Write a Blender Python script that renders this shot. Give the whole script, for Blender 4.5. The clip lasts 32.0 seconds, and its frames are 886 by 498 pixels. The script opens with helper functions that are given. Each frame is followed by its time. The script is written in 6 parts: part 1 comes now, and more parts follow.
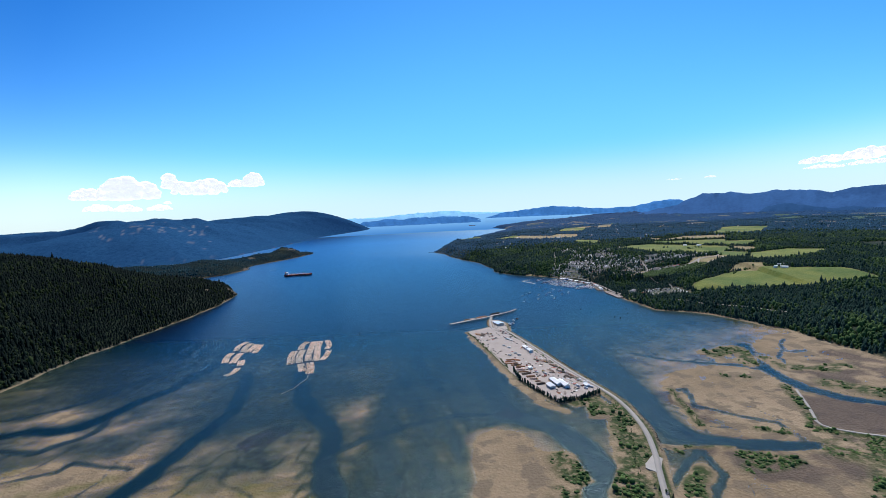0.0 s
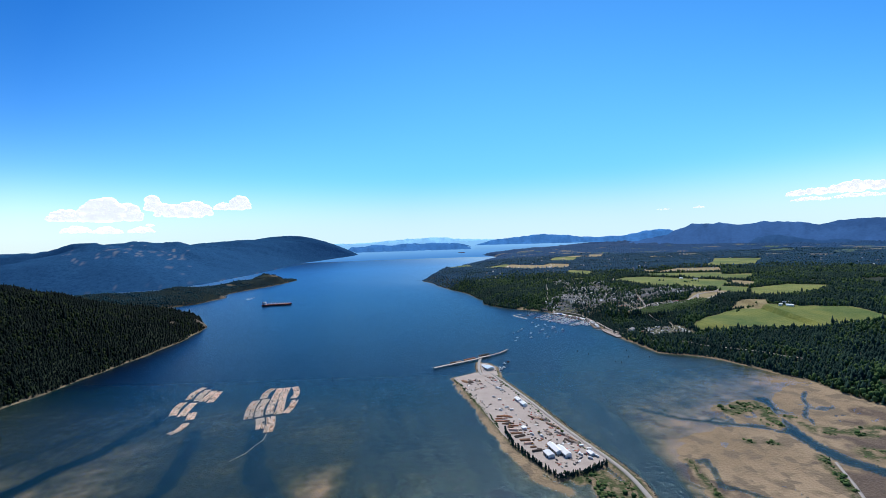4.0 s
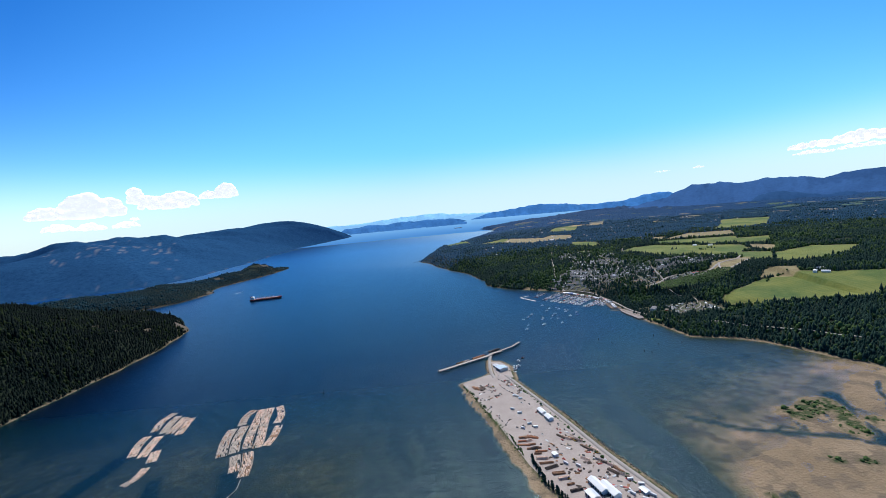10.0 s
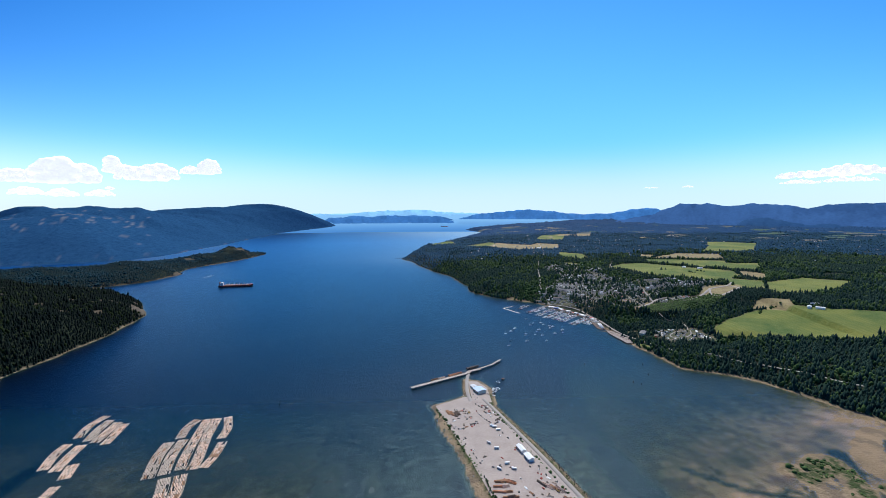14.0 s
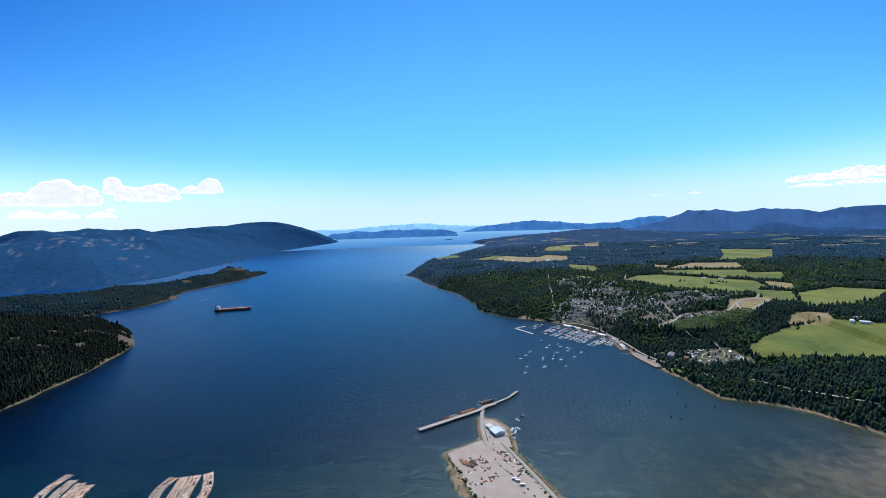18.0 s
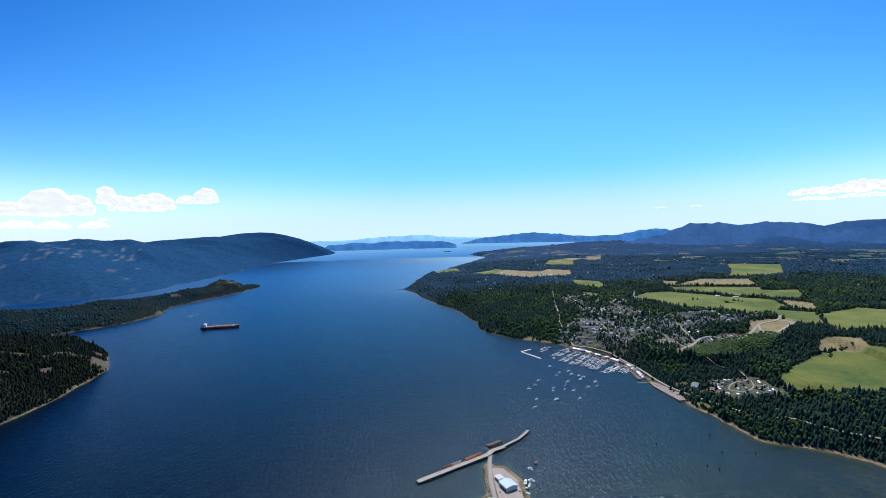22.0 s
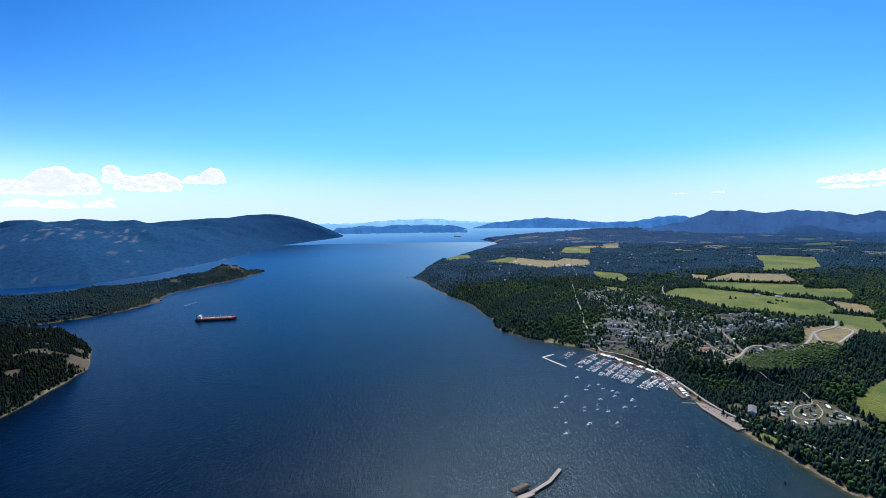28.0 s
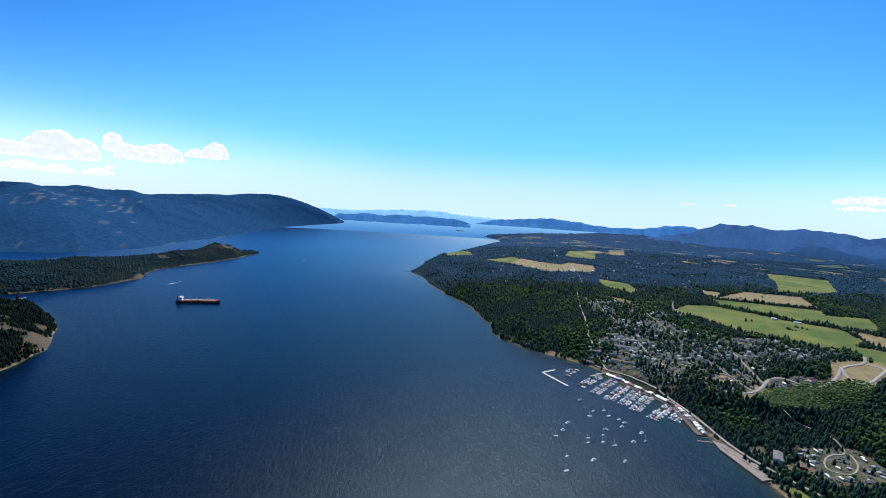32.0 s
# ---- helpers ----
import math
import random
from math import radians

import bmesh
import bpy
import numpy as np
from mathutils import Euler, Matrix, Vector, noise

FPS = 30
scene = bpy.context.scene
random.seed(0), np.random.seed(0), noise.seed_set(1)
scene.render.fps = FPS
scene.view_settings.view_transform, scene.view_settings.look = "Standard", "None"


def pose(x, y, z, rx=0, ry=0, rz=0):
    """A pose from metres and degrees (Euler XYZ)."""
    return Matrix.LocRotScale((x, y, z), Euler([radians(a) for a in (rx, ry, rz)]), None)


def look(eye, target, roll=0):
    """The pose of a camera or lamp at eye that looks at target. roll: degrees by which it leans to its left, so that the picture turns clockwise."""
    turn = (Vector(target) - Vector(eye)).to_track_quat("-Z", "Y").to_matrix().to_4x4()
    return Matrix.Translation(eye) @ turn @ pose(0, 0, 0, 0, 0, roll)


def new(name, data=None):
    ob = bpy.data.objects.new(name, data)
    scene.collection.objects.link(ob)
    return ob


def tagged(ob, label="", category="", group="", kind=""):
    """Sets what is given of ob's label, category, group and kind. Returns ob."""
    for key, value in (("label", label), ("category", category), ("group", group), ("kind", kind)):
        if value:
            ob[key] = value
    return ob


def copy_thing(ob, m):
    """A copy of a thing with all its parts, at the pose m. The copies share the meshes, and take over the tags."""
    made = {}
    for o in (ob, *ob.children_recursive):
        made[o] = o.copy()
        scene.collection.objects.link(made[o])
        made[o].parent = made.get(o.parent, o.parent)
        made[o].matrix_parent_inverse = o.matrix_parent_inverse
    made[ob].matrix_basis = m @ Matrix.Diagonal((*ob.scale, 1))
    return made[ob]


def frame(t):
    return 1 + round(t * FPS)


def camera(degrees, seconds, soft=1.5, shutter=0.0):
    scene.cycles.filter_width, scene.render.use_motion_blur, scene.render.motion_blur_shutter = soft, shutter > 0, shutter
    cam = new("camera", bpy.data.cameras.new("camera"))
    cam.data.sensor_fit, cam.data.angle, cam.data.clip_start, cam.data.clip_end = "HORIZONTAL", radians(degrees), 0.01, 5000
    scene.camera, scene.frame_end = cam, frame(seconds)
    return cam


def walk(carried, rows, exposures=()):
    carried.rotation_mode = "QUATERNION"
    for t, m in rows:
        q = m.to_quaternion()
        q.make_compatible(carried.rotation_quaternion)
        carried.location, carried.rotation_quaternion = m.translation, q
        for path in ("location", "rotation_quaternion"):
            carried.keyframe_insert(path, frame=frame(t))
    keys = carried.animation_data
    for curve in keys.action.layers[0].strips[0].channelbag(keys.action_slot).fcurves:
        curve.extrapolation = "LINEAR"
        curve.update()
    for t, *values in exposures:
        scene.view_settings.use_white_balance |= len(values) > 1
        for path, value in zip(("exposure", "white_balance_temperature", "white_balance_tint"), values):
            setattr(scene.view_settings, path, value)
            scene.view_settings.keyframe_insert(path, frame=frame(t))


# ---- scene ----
# Model scale: 1 unit of the site's metres is K units here, so that the far hills lie within the lens's reach.
K = 0.5
cam = camera(90.0, 32.0, 0.85)

# seconds, east, north, height (site metres), yaw, pitch, roll (degrees)
PATH = [
    (0, 0.0, 0.0, 400.0, 1.43, -4.70, -2.56),
    (0.5, 3.9, 17.2, 401.9, 1.21, -4.24, -3.37),
    (1, 7.4, 34.4, 404.1, 0.76, -3.69, -3.11),
    (1.5, 10.1, 51.5, 406.4, 0.36, -3.14, -2.76),
    (2, 12.0, 68.4, 409.0, 0.20, -2.64, -2.84),
    (2.5, 13.2, 85.2, 411.7, 0.22, -2.16, -3.06),
    (3, 13.8, 101.8, 414.6, 0.31, -1.86, -2.50),
    (3.5, 14.1, 118.4, 417.4, 0.14, -1.58, -1.80),
    (4, 14.1, 134.9, 420.2, 0.02, -1.46, -1.75),
    (4.5, 13.8, 151.4, 422.9, -0.05, -1.48, -2.02),
    (5, 13.3, 168.0, 425.5, -0.12, -1.60, -2.28),
    (5.5, 12.5, 184.8, 428.0, -0.20, -1.80, -2.20),
    (6, 11.6, 201.6, 430.4, -0.32, -2.03, -1.45),
    (6.5, 10.6, 218.6, 432.7, -0.32, -2.49, -1.88),
    (7, 9.5, 235.7, 434.8, -0.12, -2.85, -2.60),
    (7.5, 8.4, 252.6, 436.9, -0.02, -3.28, -2.64),
    (8, 7.4, 269.4, 438.9, -0.05, -3.77, -2.51),
    (8.5, 6.7, 285.9, 440.8, -0.11, -4.13, -3.11),
    (9, 6.6, 302.1, 442.6, -0.27, -4.17, -3.40),
    (9.5, 7.5, 318.0, 444.5, -0.28, -4.50, -4.65),
    (10, 8.7, 333.6, 446.3, -0.30, -4.74, -5.14),
    (10.5, 9.8, 348.6, 448.2, -0.52, -4.96, -5.43),
    (11, 10.8, 363.2, 450.2, -0.89, -5.23, -4.40),
    (11.5, 11.6, 377.3, 452.2, -1.38, -5.63, -3.25),
    (12, 12.0, 391.2, 454.2, -1.85, -5.86, -2.75),
    (12.5, 12.1, 405.0, 456.1, -2.09, -5.84, -2.27),
    (13, 11.9, 418.8, 457.9, -2.22, -5.50, -0.88),
    (13.5, 11.7, 432.9, 459.6, -2.33, -5.49, -0.72),
    (14, 11.5, 447.3, 461.1, -2.32, -5.25, -0.10),
    (14.5, 11.2, 462.1, 462.5, -2.21, -5.06, -0.68),
    (15, 11.0, 477.3, 463.8, -2.08, -4.87, -0.84),
    (15.5, 10.8, 492.8, 465.0, -1.95, -4.69, -0.75),
    (16, 10.5, 508.6, 466.2, -1.84, -4.49, -0.57),
    (16.5, 10.1, 524.6, 467.5, -1.77, -4.30, -0.45),
    (17, 9.7, 540.8, 468.9, -1.78, -4.09, -0.55),
    (17.5, 9.2, 557.0, 470.4, -1.83, -3.80, -0.82),
    (18, 8.7, 573.4, 472.1, -1.81, -3.63, -1.60),
    (18.5, 8.1, 589.9, 474.0, -1.68, -3.37, -1.94),
    (19, 7.6, 606.4, 476.1, -1.56, -3.16, -1.86),
    (19.5, 7.0, 622.7, 478.3, -1.46, -3.03, -1.89),
    (20, 6.4, 638.7, 480.6, -1.56, -2.82, -1.57),
    (20.5, 5.8, 654.4, 482.8, -1.85, -2.74, -1.36),
    (21, 5.1, 669.9, 484.9, -2.03, -2.61, -1.42),
    (21.5, 4.2, 685.2, 487.0, -2.16, -2.40, -1.27),
    (22, 3.1, 700.4, 488.9, -2.08, -2.25, -1.30),
    (22.5, 1.9, 715.7, 490.7, -1.97, -2.11, -1.14),
    (23, 0.6, 731.1, 492.7, -1.85, -1.93, -0.82),
    (23.5, -0.8, 746.8, 494.9, -1.95, -2.01, -0.64),
    (24, -2.1, 762.6, 497.3, -1.93, -1.82, -0.72),
    (24.5, -3.1, 778.8, 499.7, -1.86, -1.71, -0.73),
    (25, -3.9, 795.2, 502.1, -1.73, -1.85, -0.77),
    (25.5, -4.5, 811.8, 504.6, -1.57, -2.18, -0.83),
    (26, -5.0, 828.6, 507.1, -1.37, -2.63, -0.87),
    (26.5, -5.3, 845.5, 509.6, -1.15, -3.15, -0.88),
    (27, -5.7, 862.6, 512.0, -0.92, -3.67, -0.83),
    (27.5, -6.1, 879.7, 514.4, -0.77, -4.12, -0.75),
    (28, -6.4, 896.7, 516.5, -0.83, -4.49, -0.55),
    (28.5, -6.6, 913.8, 518.5, -0.91, -4.80, -0.17),
    (29, -6.9, 931.0, 520.1, -1.00, -5.10, -0.50),
    (29.5, -6.9, 948.4, 521.4, -1.12, -5.29, -0.96),
    (30, -6.6, 965.7, 522.4, -1.06, -5.44, -0.74),
    (30.5, -5.9, 983.1, 522.9, -1.03, -5.44, 0.42),
    (31, -4.6, 1000.3, 523.1, -1.10, -5.50, 1.67),
    (31.5, -2.7, 1017.2, 522.8, -0.98, -5.61, 2.65),
    (32, -0.3, 1033.8, 522.3, -0.67, -5.43, 3.68),
]


def flown(x, y, z, yaw, pitch, roll):
    a, b = radians(yaw), radians(pitch)
    eye = Vector((x, y, z)) * K
    ahead = Vector((-math.sin(a) * math.cos(b), math.cos(a) * math.cos(b), math.sin(b)))
    return look(eye, eye + ahead, roll)


walk(cam, [(t, flown(*row)) for t, *row in PATH])

# ---- daylight ----
SUN_AZ, SUN_EL = 9.5, 52.0
world = bpy.data.worlds.new("sky")
scene.world = world
world.use_nodes = True
wn, wl = world.node_tree.nodes, world.node_tree.links
wn.clear()
sky = wn.new("ShaderNodeTexSky")
sky.sky_type, sky.sun_disc = "NISHITA", False
sky.sun_elevation, sky.sun_rotation = radians(SUN_EL), radians(SUN_AZ)
sky.altitude, sky.air_density, sky.dust_density, sky.ozone_density = 0, 1.0, 0.1, 4.0
dim = wn.new("ShaderNodeVectorMath")
dim.operation, dim.inputs["Scale"].default_value = "SCALE", 0.115
clear = wn.new("ShaderNodeGamma")
clear.inputs["Gamma"].default_value = 1.7
rich = wn.new("ShaderNodeHueSaturation")
rich.inputs["Saturation"].default_value = 1.12
rich.inputs["Value"].default_value = 16.5
up = wn.new("ShaderNodeTexCoord")
split = wn.new("ShaderNodeSeparateXYZ")
haze = wn.new("ShaderNodeMapRange")
haze.interpolation_type = "SMOOTHERSTEP"
for key, value in (("From Min", -0.02), ("From Max", 0.155), ("To Min", 0.97), ("To Max", 0.0)):
    haze.inputs[key].default_value = value
veil = wn.new("ShaderNodeMix")
veil.data_type = "RGBA"
veil.inputs["B"].default_value = (6.9, 9.25, 10.6, 1)
# thin bright haze towards the sun's side of the sky
toward, side, rise, glow, bright = (wn.new(k) for k in ("ShaderNodeVectorMath", "ShaderNodeMapRange", "ShaderNodeMapRange", "ShaderNodeMath", "ShaderNodeMix"))
toward.operation, toward.inputs[1].default_value = "DOT_PRODUCT", (math.sin(radians(SUN_AZ)), math.cos(radians(SUN_AZ)), 0)
for node, values in ((side, (0.6, 0.97, 0.0, 1.0)), (rise, (0.02, 0.55, 0.85, 0.22))):
    for key, value in zip(("From Min", "From Max", "To Min", "To Max"), values):
        node.inputs[key].default_value = value
glow.operation, bright.data_type = "MULTIPLY", "RGBA"
bright.inputs["B"].default_value = (1.6, 6.1, 10.6, 1)
# the bright ring of haze round the sun
near_sun, ring, halo = (wn.new(k) for k in ("ShaderNodeVectorMath", "ShaderNodeMapRange", "ShaderNodeMix"))
near_sun.operation, near_sun.inputs[1].default_value = "DOT_PRODUCT", (math.sin(radians(SUN_AZ)) * math.cos(radians(SUN_EL)), math.cos(radians(SUN_AZ)) * math.cos(radians(SUN_EL)), math.sin(radians(SUN_EL)))
ring.interpolation_type, halo.data_type = "SMOOTHSTEP", "RGBA"
for key, value in (("From Min", 0.91), ("From Max", 1.0), ("To Min", 0.0), ("To Max", 0.95)):
    ring.inputs[key].default_value = value
halo.inputs["B"].default_value = (23.0, 26.0, 28.0, 1)
low_side, low_haze = wn.new("ShaderNodeMapRange"), wn.new("ShaderNodeMath")
for key, value in (("From Min", 0.55), ("From Max", 0.95), ("To Min", 0.86), ("To Max", 1.0)):
    low_side.inputs[key].default_value = value
low_haze.operation = "MULTIPLY"
back = wn.new("ShaderNodeBackground")
back.inputs["Strength"].default_value = 0.1
wout = wn.new("ShaderNodeOutputWorld")
wl.new(sky.outputs[0], dim.inputs[0])
wl.new(dim.outputs[0], clear.inputs["Color"])
wl.new(clear.outputs[0], rich.inputs["Color"])
wl.new(up.outputs["Generated"], split.inputs[0])
wl.new(split.outputs["Z"], haze.inputs["Value"])
wl.new(low_haze.outputs[0], veil.inputs["Factor"])
wl.new(up.outputs["Generated"], toward.inputs[0])
wl.new(toward.outputs["Value"], side.inputs["Value"]), wl.new(split.outputs["Z"], rise.inputs["Value"])
wl.new(side.outputs[0], glow.inputs[0]), wl.new(rise.outputs[0], glow.inputs[1])
wl.new(glow.outputs[0], bright.inputs["Factor"]), wl.new(rich.outputs[0], bright.inputs["A"])
wl.new(up.outputs["Generated"], near_sun.inputs[0]), wl.new(near_sun.outputs["Value"], ring.inputs["Value"])
wl.new(ring.outputs[0], halo.inputs["Factor"]), wl.new(bright.outputs["Result"], halo.inputs["A"])
wl.new(halo.outputs["Result"], veil.inputs["A"])
wl.new(toward.outputs["Value"], low_side.inputs["Value"])
wl.new(low_side.outputs[0], low_haze.inputs[0]), wl.new(haze.outputs[0], low_haze.inputs[1])
wl.new(veil.outputs["Result"], back.inputs["Color"])
wl.new(back.outputs[0], wout.inputs["Surface"])
sun = new("sun", bpy.data.lights.new("sun", "SUN"))
sun.data.energy, sun.data.angle, sun.data.color = 4.0, radians(0.53), (1.0, 0.96, 0.90)
sa, se = radians(SUN_AZ), radians(SUN_EL)
to_sun = Vector((math.sin(sa) * math.cos(se), math.cos(sa) * math.cos(se), math.sin(se)))
sun.matrix_world = look(to_sun * 2000, (0, 0, 0))
scene.view_settings.exposure = 0.0

# ---- the lie of the land (site metres) ----
MID = np.array([5.0, 516.0, 466.0])


def bend(p):
    """Far ground drawn in beyond 6 km, along the lines of sight from over the bay's mouth; then to model scale."""
    p = np.asarray(p, float)
    d = p - MID
    r = np.hypot(d[..., 0], d[..., 1])
    near = np.where(r > 6000, 6000 + 3000 * (1 - np.exp(-(np.maximum(r, 6000) - 6000) / 3000)), r)
    return (MID + d * (near / np.maximum(r, 1))[..., None]) * K


def lattice(seed):
    return np.random.RandomState(seed).rand(256, 256)


LAT = [lattice(s) for s in range(8)]


def value_noise(x, y, n=0):
    xi, yi = np.floor(x).astype(int), np.floor(y).astype(int)
    fx, fy = x - xi, y - yi
    fx, fy = fx * fx * (3 - 2 * fx), fy * fy * (3 - 2 * fy)
    t = LAT[n % 8]
    a, b = t[xi % 256, yi % 256], t[(xi + 1) % 256, yi % 256]
    c, d = t[xi % 256, (yi + 1) % 256], t[(xi + 1) % 256, (yi + 1) % 256]
    return (a * (1 - fx) + b * fx) * (1 - fy) + (c * (1 - fx) + d * fx) * fy


def fbm(x, y, size, octaves=4, seed=0):
    """About -1 to 1; size in site metres."""
    total, amp, norm = 0.0, 1.0, 0.0
    for o in range(octaves):
        total = total + amp * (value_noise(x / size + 17.3 * o, y / size + 5.1 * o, seed + o) * 2 - 1)
        norm += amp
        size, amp = size * 0.5, amp * 0.5
    return total / norm * 1.6


def seg_dist(x, y, a, b):
    ax, ay, bx, by = a[0], a[1], b[0], b[1]
    dx, dy = bx - ax, by - ay
    t = np.clip(((x - ax) * dx + (y - ay) * dy) / max(dx * dx + dy * dy, 1e-9), 0, 1)
    return np.hypot(x - ax - t * dx, y - ay - t * dy)


def line_dist(x, y, pts):
    return np.min([seg_dist(x, y, a, b) for a, b in zip(pts[:-1], pts[1:])], axis=0)


def inside_dist(x, y, pts):
    """Signed distance to a closed outline, positive inside."""
    x, y = np.asarray(x, float), np.asarray(y, float)
    odd = np.zeros(x.shape, bool)
    for (ax, ay), (bx, by) in zip(pts, pts[1:] + pts[:1]):
        if ay != by:
            odd ^= ((ay > y) != (by > y)) & (x < (bx - ax) * (y - ay) / (by - ay) + ax)
    d = line_dist(x, y, pts + pts[:1])
    return np.where(odd, d, -d)


def step(a, b, v):
    t = np.clip((v - a) / (b - a), 0, 1)
    return t * t * (3 - 2 * t)


SOUTH = [(-195, 4480), (70, 3680), (190, 3390), (250, 3060), (285, 2820), (365, 2690), (500, 2590), (580, 2500), (650, 2350), (712, 2235),
         (708, 2045), (712, 1850), (765, 1670), (875, 1600), (955, 1470), (995, 1360), (1005, 1180), (1030, 900), (1200, 300), (1300, -2500),
         (14000, -2500), (22000, 9000), (16000, 21000), (8600, 20400), (5200, 15500), (2600, 12200), (900, 9900), (1100, 8600), (350, 6500), (-60, 5400)]
WEST_HILL = [(-1140, -2500), (-1140, 600), (-1150, 1050), (-1168, 1300), (-1165, 1500), (-1135, 1950), (-1195, 2395), (-1352, 2610), (-1620, 2840),
             (-2150, 2760), (-3200, 2700), (-7500, 3000), (-9000, -2500)]
SPIT = [(-3300, 2750), (-2500, 2800), (-1997, 2962), (-1904, 3098), (-1838, 3192), (-1756, 3279), (-1719, 3453), (-1696, 3600), (-1765, 3700), (-1815, 3870), (-1790, 3990),
        (-1735, 4181), (-1660, 4420), (-1630, 4680), (-1612, 5000), (-1640, 5110), (-1780, 5080), (-1990, 4930), (-2160, 4300), (-2420, 3750), (-2900, 3330), (-6000, 3250), (-6000, 2750)]
MOUNT = [(-6500, 3500), (-3280, 4150), (-2700, 4430), (-2560, 4900), (-2570, 6200), (-2720, 8900), (-2480, 10600), (-2330, 11700), (-2420, 12700), (-3100, 14300), (-6500, 15500),
         (-12000, 9000), (-14000, 4500)]


def coast_wobble(x, y):
    return fbm(x, y, 160, 3, 1) * 16 + fbm(x, y, 45, 2, 4) * 5


# tidal channels: course, half width, depth
CHANNELS = [([(-1040, 780), (-903, 814), (-866, 834), (-804, 830), (-772, 847), (-744, 900), (-732, 970), (-707, 1033), (-690, 1125), (-679, 1220)], 15, 2.8),
            ([(-982, 891), (-930, 913), (-861, 965), (-843, 1027), (-816, 1109), (-750, 1190)], 8, 0.9), ([(-900, 752), (-846, 760), (-767, 755), (-724, 803), (-735, 873)], 8, 1.0),
            ([(-560, -700), (-540, 400), (-521, 614), (-506, 665), (-497, 740), (-490, 799), (-489, 881), (-508, 983), (-554, 1110)], 15, 3.2),
            ([(-60, -700), (-140, 400), (-179, 598), (-213, 643), (-231, 690), (-231, 743), (-237, 783), (-276, 841), (-326, 909), (-377, 1004), (-417, 1110)], 17, 3.2),
            ([(-211, 723), (-172, 768), (-125, 803), (-62, 826), (4, 845), (82, 839)], 9, 1.1), ([(-735, 654), (-702, 667), (-678, 681), (-668, 714), (-609, 702), (-552, 691)], 6, 0.8),
            ([(20, -700), (120, 300), (177, 582), (207, 651), (200, 717), (169, 788), (93, 839)], 22, 2.4), ([(93, 839), (70, 964), (60, 1152)], 20, 1.6),
            ([(820, 684), (671, 689), (597, 693), (518, 706), (430, 714), (382, 738)], 15, 2.2), ([(382, 738), (362, 806), (375, 936), (375, 1080), (345, 1230)], 30, 2.0),
            ([(900, 800), (809, 834), (763, 863), (728, 912), (714, 989), (722, 1083), (785, 1205)], 14, 1.7),
            ([(764, 1020), (814, 1116), (921, 1253)], 4, 0.8),
            ([(250, 450), (285, 578), (323, 645), (381, 689)], 6, 1.4),
            ([(320, 450), (337, 575), (376, 628), (385, 690)], 5, 1.2),
            ([(470, 1178), (552, 1101), (671, 1068), (722, 1006)], 6, 0.8), ([(448, 917), (483, 929), (458, 848), (509, 808), (563, 782), (566, 722)], 6, 0.8)]
# grown-over banks and dykes: course, half width, height
BANKS = [([(660, 1150), (750, 1185), (715, 1072)], 24, 0.9), ([(769, 1112), (769, 1058)], 10, 0.8), ([(777, 1038), (850, 1018), (903, 1032)], 20, 0.9),
         ([(793, 932), (850, 878), (920, 830)], 26, 0.9), ([(449, 932), (440, 850), (429, 776)], 8, 1.4), ([(163, 680), (168, 625), (125, 540)], 24, 1.1),
         ([(236, 880), (282, 892), (262, 830)], 18, 1.0), ([(303, 850), (285, 712), (222, 560)], 24, 1.6), ([(346, 690), (338, 704), (434, 703)], 6, 1.8),
         ([(690, 930), (640, 800), (605, 748), (689, 709), (780, 690)], 8, 2.4), ([(600, 680), (680, 670), (560, 540)], 34, 1.2), ([(440, 676), (475, 664), (505, 655)], 13, 0.7), ([(352, 636), (322, 610), (316, 560)], 16, 0.8), ([(600, 1000), (650, 985)], 8, 0.6),
         ([(430, 640), (500, 655)], 14, 0.6), ([(520, 755), (560, 740)], 10, 0.6)]
YARD = [(34, 1442), (107, 1489), (157, 1462), (304, 940), (292, 925), (200, 885), (150, 990), (127, 1059), (93, 1216)]
CAUSEWAY = [(150, 1475), (222, 1240), (265, 1071), (308, 945), (326, 872), (326, 767), (306, 680), (292, 640), (262, 540), (200, 300), (120, -100), (60, -700)]
YARD_BEACH = [(34, 1400), (46, 1330), (68, 1260), (84, 1200), (100, 1110), (118, 1040), (140, 970), (168, 890), (205, 850)]
POND = [(690, 883), (830, 810), (760, 715), (613, 758)]


